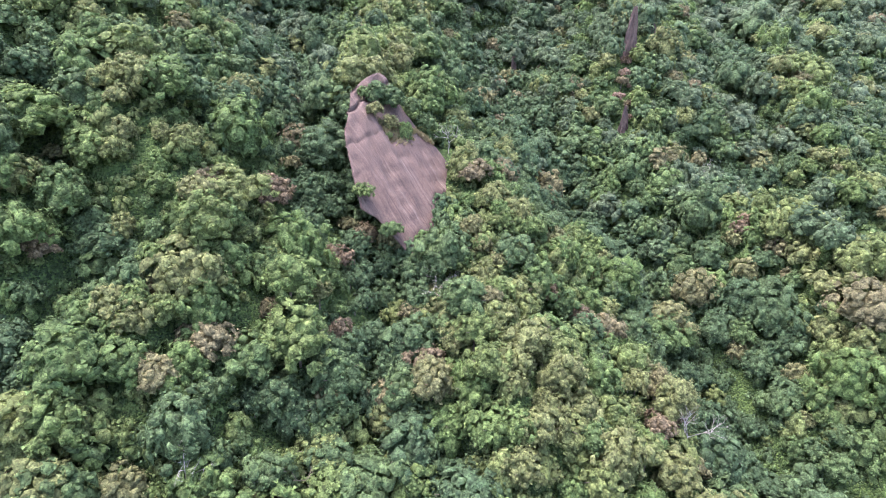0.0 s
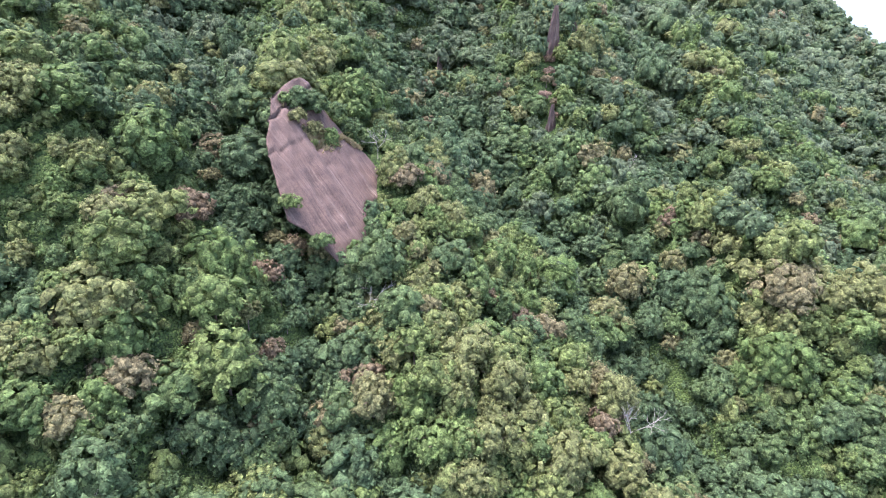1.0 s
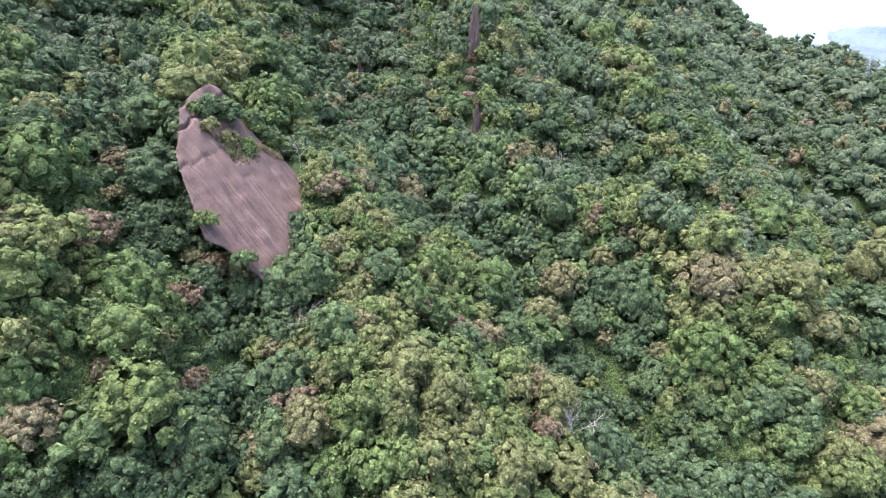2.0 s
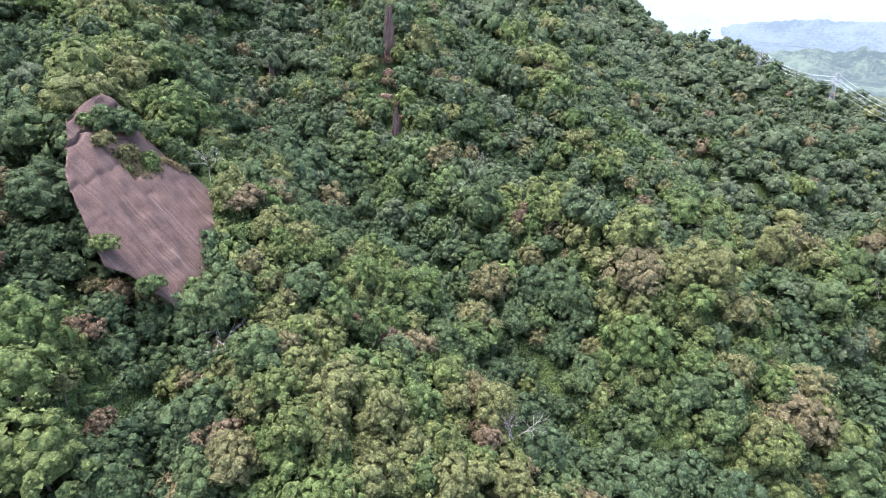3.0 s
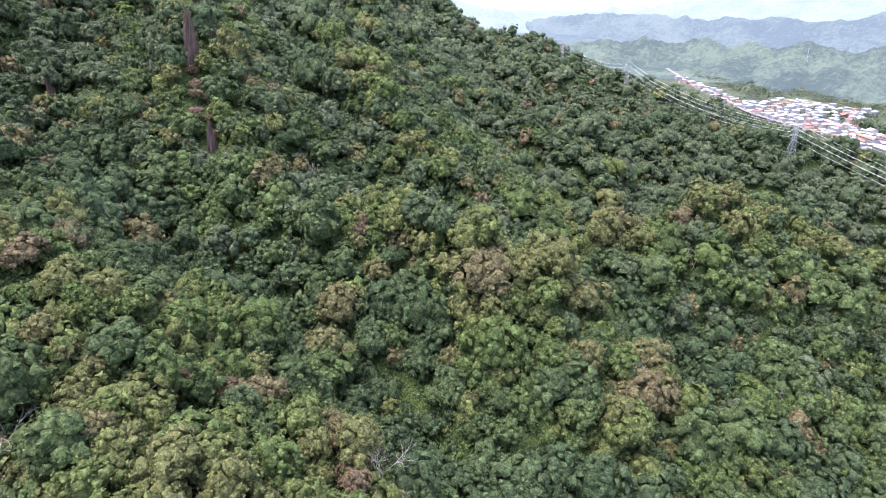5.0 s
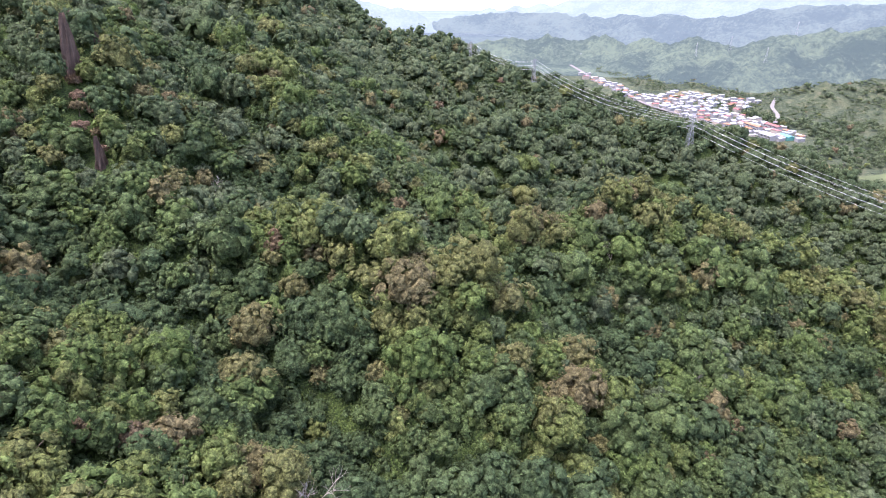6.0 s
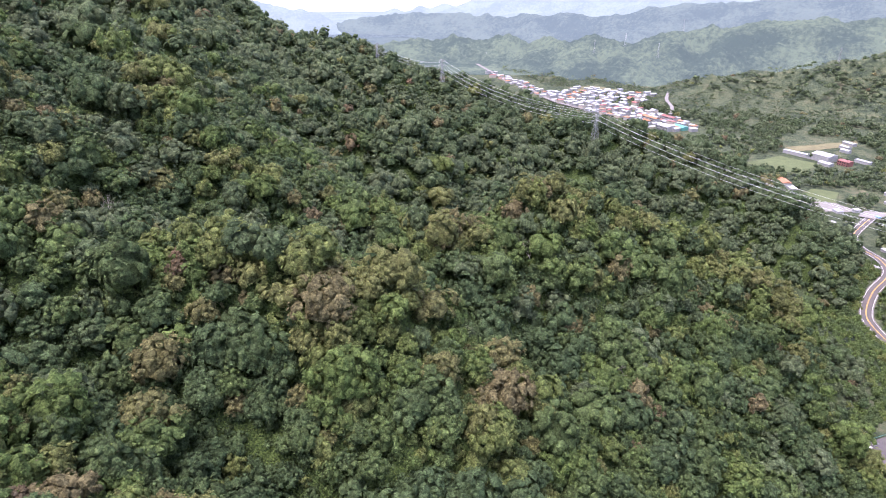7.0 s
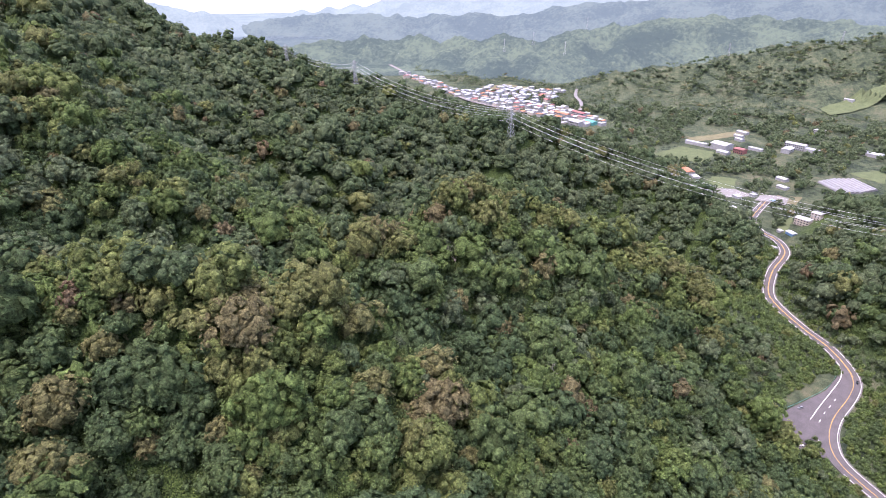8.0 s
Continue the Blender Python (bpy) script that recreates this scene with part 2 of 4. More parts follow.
def eased(points, steps=6):
    """A smooth curve through plan points."""
    p = np.array([points[0], *points, points[-1]], float)
    out = []
    for a, b, c, d in zip(p, p[1:], p[2:], p[3:]):
        for t in np.arange(steps) / steps:
            out.append(0.5 * (2 * b + (c - a) * t + (2 * a - 5 * b + 4 * c - d) * t * t + (3 * b - a - 3 * c + d) * t**3))
    return np.array([*out, p[-1]])


ROAD_Z = 12.0
ROAD = [(330, -150), (360, -90), (380, -69), (400, -52.5), (420, -48), (446, -52), (479, -64.5), (501, -69.5), (522, -66), (547, -55), (571, -37), (605, -17), (632, -10), (681, -14), (722, -24), (745, -26), (772, -18), (794, 0), (825, 10), (878, 1), (930, -12)]
LOT = [(411, -18), (436, -30), (462, -44), (490, -58)]

RIDGES = [
    # the high crest behind, falling towards the valley's head
    ([(-700, 380, 520), (-350, 460, 470), (-60, 600, 412), (180, 700, 370), (420, 830, 329), (640, 960, 290), (860, 1180, 258), (1080, 1420, 226), (1260, 1600, 140), (1400, 1720, 60)], 0.86, 12),
    # shoulder at the left
    ([(-350, 460, 470), (-199, 270, 366), (-108, 203, 274), (-89, 142, 225), (-70, 90, 165), (-50, 20, 90)], 0.91, 8),
    # spur that bears the bare rock
    ([(-60, 600, 412), (-40, 385, 289), (-30, 262, 262), (-6, 236, 242), (16, 210, 225), (9, 180, 213), (23, 160, 207), (46, 128, 179), (80, 86, 130), (120, 30, 70)], 0.85, 8),
    # spur with the far crag, out to its steep nose
    ([(180, 700, 370), (137, 501, 308), (114, 384, 275), (100, 318, 230), (120, 268, 206), (147, 237, 210), (160, 202, 202), (180, 176, 186), (175, 152, 167), (162, 134, 156), (150, 112, 138), (140, 80, 112), (150, 20, 60)], 0.85, 7),
    # spur that ends in the round knoll
    ([(420, 830, 329), (336, 553, 261), (252, 448, 223), (238, 332, 209), (246, 240, 184), (258, 198, 184), (292, 174, 175), (318, 170, 193), (340, 155, 182), (370, 152, 170), (385, 94, 144), (393, 56, 118), (397, 30, 74)], 0.95, 8),
    # low rib below the knoll
    ([(318, 160, 190), (293, 124, 152), (257, 133, 138), (229, 109, 133), (202, 102, 125), (195, 60, 96), (230, 10, 60)], 0.8, 7),
    # short rib beside the nose
    ([(180, 172, 190), (196, 152, 158), (215, 124, 135)], 0.85, 7),
    # rib between the crag and the knoll
    ([(300, 765, 350), (253, 603, 282), (240, 438, 255), (208, 380, 250), (205, 302, 212), (211, 254, 186)], 0.85, 8),
    # long spur under the first pylon
    ([(420, 830, 329), (400, 560, 198), (462, 430, 158), (560, 420, 144), (640, 400, 142), (690, 320, 134), (745, 238, 118), (765, 190, 108), (762, 145, 92), (734, 97, 73), (690, 52, 58), (645, 18, 32)], 0.62, 12),
    # spur under the second pylon
    ([(640, 960, 290), (700, 760, 180), (790, 680, 158), (880, 610, 134), (950, 530, 98), (985, 450, 55), (1000, 380, 20)], 0.5, 14),
    # dark round hill beyond
    ([(860, 1180, 245), (900, 1050, 170), (960, 1010, 174), (1040, 960, 148), (1150, 900, 92), (1250, 840, 34)], 0.52, 14),
    # low wooded hill across the road
    ([(620, -190, 92), (720, -150, 78), (830, -120, 52), (900, -110, 20)], 0.45, 18),
    ([(620, -190, 92), (560, -260, 110), (420, -330, 130)], 0.4, 18),
    # grassy hill beyond the hamlet, with its short spurs
    ([(1557, 424, 14), (1652, 399, 40), (1725, 358, 64), (1804, 254, 78), (1816, 116, 92), (1870, 54, 111), (1921, -35, 136), (1964, -140, 138), (2003, -248, 162), (2028, -399, 190)], 0.4, 14),
    ([(1725, 358, 64), (1542, 301, 16)], 0.55, 10),
    ([(1804, 254, 78), (1648, 241, 43)], 0.55, 10),
    ([(1816, 116, 92), (1689, 141, 58), (1591, 152, 22)], 0.5, 10),
    ([(1816, 116, 92), (1603, -18, 20)], 0.55, 10),
    ([(1964, -140, 138), (1717, -167, 45)], 0.5, 10),
]


def land(x, y):
    """Ground height at plan points."""
    x, y = np.asarray(x, float), np.asarray(y, float)
    wx = x + 7 * wave_noise(x, y, 90, 3)
    wy = y + 7 * wave_noise(x, y, 90, 4)
    k = 4.0
    floor = VALLEY + 0.5 * wave_noise(x, y, 240, 5)
    hs = [floor] + [crest(wx, wy, n, s, b) - CANOPY for n, s, b in RIDGES]
    top = np.maximum.reduce(hs)
    total = top + k * np.log(sum(np.exp(np.clip((h - top) / k, -40, 0)) for h in hs))
    rough = np.clip((total - VALLEY - 6) / 25, 0, 1)
    total = total + rough * (4.2 * wave_noise(x, y, 60, 6) + 1.2 * wave_noise(x, y, 22, 7, 2))
    total = total + np.clip((np.hypot(x, y) - 1450) / 200, 0, 1) * rough * (8.0 - 42.0 * np.abs(wave_noise(x, y, 300, 8, 1)) + 3.0 * wave_noise(x, y, 105, 9, 2)).clip(-16, 10)
    # the bench on which the road runs
    d = np.minimum(off_line(x, y, ROAD), off_line(x, y, LOT) - 20)
    w = np.clip((d - 8) / 26, 0, 1)
    w = w * w * (3 - 2 * w)
    return total * w + (ROAD_Z - 0.6) * (1 - w)


# ---- the ground: one sheet to the horizon ----
def build_ground():
    view = np.radians(np.arange(-112, 44.01, 0.6))
    rest = np.radians(np.arange(48, 246, 4.0))
    turn = np.concatenate([view, rest])
    far = np.concatenate([[6.0], np.geomspace(14, 4900, 210)])
    r, a = np.meshgrid(far, turn, indexing="ij")
    x, y = -np.sin(a) * r, np.cos(a) * r
    z = land(x, y)
    n, k = len(far), len(turn)
    i, j = np.meshgrid(np.arange(n - 1), np.arange(k), indexing="ij")
    j2 = (j + 1) % k
    quads = np.stack([i * k + j, i * k + j2, (i + 1) * k + j2, (i + 1) * k + j], -1).reshape(-1, 4)[:, ::-1]
    verts = np.stack([x, y, z], -1).reshape(-1, 3)
    hub = np.array([[0.0, 0.0, float(land(0.0, 0.0))]])
    fan = np.stack([np.full(k, len(verts)), (np.arange(k) + 1) % k, np.arange(k)], -1)[:, ::-1]
    me = mesh_of("ground", np.concatenate([verts, hub]), quads, fan, smooth=True)
    me.materials.append(FLOOR)
    return tagged(new("ground", me), "steep mountain slopes and valley floor under dense undergrowth", "ground", kind="structure")


build_ground()


# ---- trees ----
def base(name, x, y, z, turn=0.0):
    ob = new(name)
    ob.matrix_basis = pose(x, y, z, 0, 0, turn)
    return ob


def cap(sides):
    """An outward half of a leafy tuft: a tip and two rings. Returns corners, with the tip along z, and triangles."""
    rings = [(0.0, 0.0, 1.0)]
    for turn, out, up in ((0.0, 0.78, 0.62), (0.5, 1.0, -0.22)):
        a = (np.arange(sides) + turn) * 2 * np.pi / sides
        rings += [(math.cos(x) * out, math.sin(x) * out, up) for x in a]
    k = np.arange(sides)
    n = (k + 1) % sides
    tris = np.concatenate([np.stack([0 * k, 1 + k, 1 + n], -1), np.stack([1 + k, 1 + sides + k, 1 + n], -1), np.stack([1 + n, 1 + sides + k, 1 + sides + n], -1)])
    return np.array(rings), tris


def aimed(ways):
    """For each unit way, two sides square to it."""
    s = np.cross(ways, np.array((0.31, 0.22, 0.92)))
    s /= np.linalg.norm(s, axis=1, keepdims=True)
    return s, np.cross(ways, s)


def crown_shape(rng, leaves, tufts, flat, leaf, size, sides):
    """One crown of about unit radius: a billowing dome of leafy tufts with loose sprays. Returns corners, quads, triangles."""
    k = np.arange(tufts)
    h = 1 - (k + 0.5) / tufts * 1.42
    a = k * 2.399963 + rng.uniform(-0.4, 0.4, tufts)
    q = np.sqrt(np.clip(1 - h * h, 0, 1))
    lump = 1 + 0.20 * np.sin(2 * a + rng.uniform(0, 6)) + 0.12 * np.sin(3 * a + rng.uniform(0, 6))
    bough = np.where(rng.uniform(size=tufts) < 0.3, rng.uniform(0.50, 0.70, tufts), rng.uniform(0.72, 0.92, tufts))
    centres = np.stack([q * np.cos(a) * lump, q * np.sin(a) * lump, h * flat], -1) * bough[:, None]
    out = centres / np.linalg.norm(centres, axis=1, keepdims=True)
    way = out + (0, 0, 0.35) + rng.normal(size=out.shape) * 0.18
    way /= np.linalg.norm(way, axis=1, keepdims=True)
    s1, s2 = aimed(way)
    sizes = size * rng.uniform(0.65, 1.35, tufts)
    cv, cf = cap(sides)
    rough = cv[None] * rng.uniform(0.50, 1.36, (tufts, len(cv), 1)) * sizes[:, None, None]
    tuft = centres[:, None] + rough[..., 0:1] * s1[:, None] + rough[..., 1:2] * s2[:, None] + rough[..., 2:3] * way[:, None] * 0.62
    tuft_f = (cf[None] + np.arange(tufts)[:, None, None] * len(cv)).reshape(-1, 3)
    tuft = tuft.reshape(-1, 3)
    cv, cf = cap(7)
    core = cv * (0.66, 0.66, 0.66 * flat) - (0, 0, 0.12)
    pick = rng.choice(tufts, leaves, p=sizes**2 / (sizes**2).sum())
    dirs = rng.normal(size=(leaves, 3)) + way[pick] * 1.1
    dirs /= np.linalg.norm(dirs, axis=1, keepdims=True)
    pos = centres[pick] + dirs * sizes[pick][:, None] * rng.uniform(0.8, 1.2, (leaves, 1))
    up = dirs * 0.6 + (0, 0, 0.5) + rng.normal(size=dirs.shape) * 0.3
    up /= np.linalg.norm(up, axis=1, keepdims=True)
    s1, s2 = aimed(up)
    turn = rng.uniform(0, 6.28, (leaves, 1))
    fore, side = s1 * np.cos(turn) + s2 * np.sin(turn), s2 * np.cos(turn) - s1 * np.sin(turn)
    r = leaf * rng.uniform(0.6, 1.4, (leaves, 1))
    tri = np.stack([pos + fore * r * 1.1, pos - fore * r * 0.7 + side * r * 0.9, pos - fore * r * 0.7 - side * r * 0.9], 1)
    n = len(tuft)
    verts = np.concatenate([tuft, core, tri.reshape(-1, 3)])
    return verts, np.zeros((0, 4), int), np.concatenate([tuft_f, cf + n, n + len(core) + np.arange(leaves * 3).reshape(-1, 3)])


def crown_set(seed, kinds, **how):
    rng = np.random.RandomState(seed)
    return [crown_shape(rng, **how, flat=f) for f in np.linspace(0.66, 1.2, kinds)]


NEAR = crown_set(11, 11, leaves=420, tufts=54, leaf=0.055, size=0.20, sides=6)
MID = crown_set(12, 11, leaves=120, tufts=27, leaf=0.078, size=0.25, sides=5)
AWAY = crown_set(15, 9, leaves=44, tufts=13, leaf=0.12, size=0.36, sides=5)
FAR = crown_set(13, 9, leaves=10, tufts=6, leaf=0.22, size=0.50, sides=4)
SHRUB = crown_set(14, 8, leaves=34, tufts=7, leaf=0.15, size=0.48, sides=5)


def wood(rng, base, top, thick, reach, sides=6, limbs=4):
    """A tapered trunk with limbs that fork into the crown. Returns corners and quads."""
    vs, qs = [], []

    def tube(p, q, r0, r1):
        d = (q - p) / np.linalg.norm(q - p)
        s = np.cross(d, (0.31, 0.95, 0.1))
        s /= np.linalg.norm(s)
        f = np.cross(d, s)
        a = np.arange(sides) * 2 * np.pi / sides
        ring = np.cos(a)[:, None] * s + np.sin(a)[:, None] * f
        n = sum(len(v) for v in vs)
        vs.append(np.concatenate([p + ring * r0, q + ring * r1]))
        k = np.arange(sides)
        qs.append(n + np.stack([k, (k + 1) % sides, sides + (k + 1) % sides, sides + k], -1))

    fork = base + (top - base) * 0.62 + rng.normal(size=3) * 0.25
    tube(base, fork, thick, thick * 0.65)
    tube(fork, top, thick * 0.65, thick * 0.2)
    for n in range(limbs):
        a = n * 2 * np.pi / limbs + rng.uniform(-0.5, 0.5)
        mid = fork + np.array([np.cos(a), np.sin(a), 0.75]) * reach * 0.42
        end = mid + np.array([np.cos(a + rng.uniform(-0.6, 0.6)), np.sin(a + rng.uniform(-0.6, 0.6)), 0.5]) * reach * 0.42
        tube(fork, mid, thick * 0.45, thick * 0.26)
        tube(mid, end, thick * 0.26, thick * 0.08)
    return np.concatenate(vs), np.concatenate(qs)


def scatter(rng, x0, x1, y0, y1, step):
    gx, gy = np.meshgrid(np.arange(x0, x1, step), np.arange(y0, y1, step))
    gx[1::2] += step / 2
    x = gx.ravel() + rng.uniform(-0.42, 0.42, gx.size) * step
    y = gy.ravel() + rng.uniform(-0.42, 0.42, gx.size) * step
    return x, y


def joined(shapes, pick, places, radius, turn, tall, tones):
    """Many crowns in one set of arrays."""
    vs, qs, ts, tn, n = [], [], [], [], 0
    for k, (v, q, f) in enumerate(shapes):
        idx = np.flatnonzero(pick == k)
        if not len(idx):
            continue
        c, s, r = np.cos(turn[idx])[:, None], np.sin(turn[idx])[:, None], radius[idx][:, None]
        x = (v[None, :, 0] * c - v[None, :, 1] * s) * r + places[idx, 0:1]
        y = (v[None, :, 0] * s + v[None, :, 1] * c) * r + places[idx, 1:2]
        z = v[None, :, 2] * r * tall[idx][:, None] + places[idx, 2:3]
        off = n + np.arange(len(idx))[:, None, None] * len(v)
        vs.append(np.stack([x, y, z], -1).reshape(-1, 3))
        qs.append((q[None] + off).reshape(-1, 4))
        ts.append((f[None] + off).reshape(-1, 3))
        tn.append(np.repeat(tones[idx], len(v)))
        n += len(idx) * len(v)
    return np.concatenate(vs), np.concatenate(qs), np.concatenate(ts), np.concatenate(tn)


def tone_of(rng, x, y):
    """A tree's place on the scale of leaf colours: like kinds, relief shading and haze put in, a few withered."""
    n = len(x)
    near_spur = np.exp(-(off_line(x, y, [(-60, 150), (0, 165), (30, 150), (60, 120)]) / 45.0) ** 2)
    t = 0.29 + 0.14 * near_spur + 0.10 * wave_noise(x, y, 70, 21) + rng.normal(size=n) * 0.11
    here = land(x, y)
    # Relief shading in the leaf tone: crests lighter, gullies darker.
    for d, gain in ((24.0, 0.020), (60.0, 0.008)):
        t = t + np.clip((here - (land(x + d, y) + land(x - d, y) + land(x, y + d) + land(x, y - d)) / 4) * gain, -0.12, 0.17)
    odd = rng.uniform(size=n)
    t = np.clip(t, 0.15, 0.66)
    # With distance more trees take the pale tones that imitate haze.
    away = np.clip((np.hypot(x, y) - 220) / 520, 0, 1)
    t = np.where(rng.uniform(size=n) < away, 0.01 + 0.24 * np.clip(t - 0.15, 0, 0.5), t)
    t = np.where(odd < 0.09 - 0.05 * away, rng.uniform(0.60, 0.80, n), t)
    t = np.where(odd > 0.988, rng.uniform(0.80, 0.92, n), t)
    return np.clip(t, 0.02, 0.97)


ROCK_AT, ROCK_UP, ROCK_RIGHT, ROCK_OUT = np.array((-19.4, 216.4, 238.1)), np.array((-0.495, 0.363, 0.789)), np.array((0.592, 0.806, 0.0)), np.array((0.636, -0.467, 0.614))


def clear_of_rock(x, y, z, r):
    """False for what would grow out of the bare slab or close before it."""
    p = np.stack([x, y, z], -1) - ROCK_AT
    a, b, c = p @ ROCK_RIGHT, p @ ROCK_UP, p @ ROCK_OUT
    inside = (a > -27 + 0.55 * (b + 15).clip(0, 40) - r * 0.5) & (a < 27 + 3 * (b < 2) + r * 0.6) & (b > -23 - 0.30 * (a + 12).clip(-30, 0) - r * 0.1) & (b < 33) & ~((a > 2) & (b < -26 + 0.9 * (a - 2).clip(0, 14) - 0.3 * r))
    return ~(inside & (c > -14) & (c < 22))


def wooded(x, y):
    """Where trees grow."""
    open_ground = off_line(x, y, ROAD) < 11
    open_ground |= (off_line(x, y, VERGE) < 22)
    open_ground |= off_line(x, y, LOT) < 30
    open_ground |= off_line(x, y, ROAD[:7]) < 21
    open_ground |= (land(x, y) < VALLEY + 14) & (wave_noise(x, y, 110, 41) > 0.30) & (np.hypot(x, y) > 620)
    open_ground |= off_line(x, y, STREET) < 70
    open_ground |= off_line(x, y, SCREE) < 7
    # Clearings run from each house towards the camera to keep it in view.
    for hx, hy in HOUSE_SIGHTLINES:
        away = 1 - 38 / math.hypot(hx, hy)
        open_ground |= off_line(x, y, [(hx, hy), (hx * away, hy * away)]) < 15
    for corners in PLOTS:
        cx, cy = np.mean(corners, axis=0)
        open_ground |= np.hypot(x - cx, y - cy) < 1.0 * np.mean([np.hypot(px - cx, py - cy) for px, py in corners])
    return ~open_ground


VERGE = [(500, -44), (528, -34), (560, -14), (596, 6)]
SCREE = [(108, 370), (102, 345), (96, 312)]
HOUSE_SIGHTLINES = [(826, -46), (838, -60), (789, -33), (800, -22), (857, 31), (846, 36), (743, -15), (995, 104), (984, 92), (1030, -28), (989, -28), (918, 30), (928, 10), (1179, 67), (1186, 104), (1166, 36), (1238, -52), (1206, -38), (1316, 37), (1282, 42), (1195, 12), (1263, 323), (1240, 346)]
STREET = [(1640, 995), (1540, 855), (1450, 730), (1390, 620), (1340, 520), (1320, 430), (1255, 335)]
PLOTS = [
    [(1086, 174), (1163, 133), (1155, 67), (1074, 92)], [(939, 84), (1005, 69), (1008, 34), (958, 35)], [(1030, -69), (1084, -101), (1063, -164), (976, -157)],
    [(952, -24), (959, -52), (920, -44), (917, -9)], [(1116, -120), (1160, -176), (1078, -166), (1100, -134)], [(1619, -110), (1799, -260), (1707, -248), (1564, -128)],
    [(1231, 131), (1356, 28), (1319, 22), (1207, 114)], [(1561, 700), (1629, 643), (1602, 560), (1520, 633)],
]


def in_fan(x, y, near, far, left=46, right=-106):
    r, a = np.hypot(x, y), np.degrees(np.arctan2(-x, y))
    return (r >= near) & (r < far) & (a < left) & (a > right)


def out_of_view(x, y):
    """Slopes that nearer ridges hide from the camera's path: thinner woods."""
    hidden, z = np.zeros(len(x), bool), land(x, y) + 14
    for f in np.linspace(0.05, 0.98, 45):
        hidden |= land(20 + (x - 20) * f, 30 + (y - 30) * f) + 6 > 300 + (z - 300) * f
    return hidden


def stand(seed, shapes, step, near, far, size, left=46, tall=(0.8, 1.2)):
    rng = np.random.RandomState(seed)
    x, y = scatter(rng, -far, far, -far, far, step)
    ok = in_fan(x, y, near, far, left)
    x, y = x[ok], y[ok]
    ok = wooded(x, y)
    x, y = x[ok], y[ok]
    if far > 600:
        # Trees that the camera can't see are thinned to about a third.
        ok = ~out_of_view(x, y) | (rng.uniform(size=len(x)) < 0.35)
        x, y = x[ok], y[ok]
    n = len(x)
    r = np.clip(rng.lognormal(np.log(size * 0.88), 0.36, n), size * 0.42, size * 1.9)
    r = r * np.where((land(x, y) < VALLEY + 12) & (np.hypot(x, y) > 650), 0.62, 1.0)
    r = r * np.where(np.minimum(off_line(x, y, LOT), off_line(x, y, ROAD[:7])) < 55, 0.60, 1.0)
    z = land(x, y) + 1.0 + r * rng.uniform(0.45, 1.2, n)
    ok = clear_of_rock(x, y, z, r)
    x, y, z, r, n = x[ok], y[ok], z[ok], r[ok], int(ok.sum())
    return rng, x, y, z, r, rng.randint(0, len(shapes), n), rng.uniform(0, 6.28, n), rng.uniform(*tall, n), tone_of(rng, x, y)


def stuff(name, label, shapes, data, category="trees"):
    rng, x, y, z, r, pick, turn, tall, tone = data
    v, q, f, t = joined(shapes, pick, np.stack([x, y, z], -1), r, turn, tall, tone)
    me = mesh_of(name, v, q, f, t, smooth=True)
    me.materials.append(LEAF)
    return tagged(new(name, me), label, category, kind="stuff")


def single_trees(data, count, label):
    """The trees of the nearest stand, each a thing of its own; returns the rest."""
    rng, x, y, z, r, pick, turn, tall, tone = data
    order = np.argsort(np.hypot(x - 15, y - 140))
    for n in order[:count]:
        root = base("tree", x[n], y[n], float(land(x[n], y[n])) - 0.3)
        v, q, f = NEAR[pick[n]]
        c, s = math.cos(turn[n]), math.sin(turn[n])
        lift = z[n] - root.matrix_basis.translation.z
        p = np.stack([(v[:, 0] * c - v[:, 1] * s) * r[n], (v[:, 0] * s + v[:, 1] * c) * r[n], v[:, 2] * r[n] * tall[n] + lift], -1)
        me = mesh_of("crown", p, q, f, np.full(len(p), tone[n]), smooth=True)
        me.materials.append(LEAF)
        new("crown", me).parent = root
        v, q = wood(rng, np.zeros(3), np.array((0.2, 0.1, lift + r[n] * 0.3)), 0.035 * r[n] + 0.1, r[n])
        me = mesh_of("trunk", v, q)
        me.materials.append(BARK)
        new("trunk", me).parent = root
        kind = "dark green" if tone[n] < 0.2 else "mid-green" if tone[n] < 0.42 else "fresh yellow-green" if tone[n] < 0.68 else "olive" if tone[n] < 0.82 else "withered brown"
        size = "small" if r[n] < 4 else "broad" if r[n] > 6 else "round"
        tagged(root, f"{size} {kind} broadleaf tree with a tufted crown", "tree", label)
    rest = np.sort(order[count:])
    return (rng, *(w[rest] for w in (x, y, z, r, pick, turn, tall, tone)))


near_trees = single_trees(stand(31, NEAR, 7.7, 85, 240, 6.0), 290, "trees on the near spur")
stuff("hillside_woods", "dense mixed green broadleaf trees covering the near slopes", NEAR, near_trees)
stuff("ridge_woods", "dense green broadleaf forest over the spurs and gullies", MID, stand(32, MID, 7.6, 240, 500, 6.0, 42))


def undergrowth(seed, step, near, far, size):
    """Small trees and creeper mounds that fill the gaps between the large crowns."""
    rng, x, y, z, r, pick, turn, tall, tone = stand(seed, SHRUB, step, near, far, size, 42, (0.9, 1.6))
    return rng, x, y, land(x, y) + r * 0.5, r, pick, turn, tall, np.clip(tone + 0.10, 0.05, 0.6)


stuff("understorey", "low green bushes and creepers between the trees", SHRUB, undergrowth(38, 5.6, 95, 420, 2.8), "shrubs")
stuff("farther_woods", "forest on the ridges above the road, haze put into its leaf colour", AWAY, stand(37, AWAY, 9.6, 500, 860, 6.8, 12))
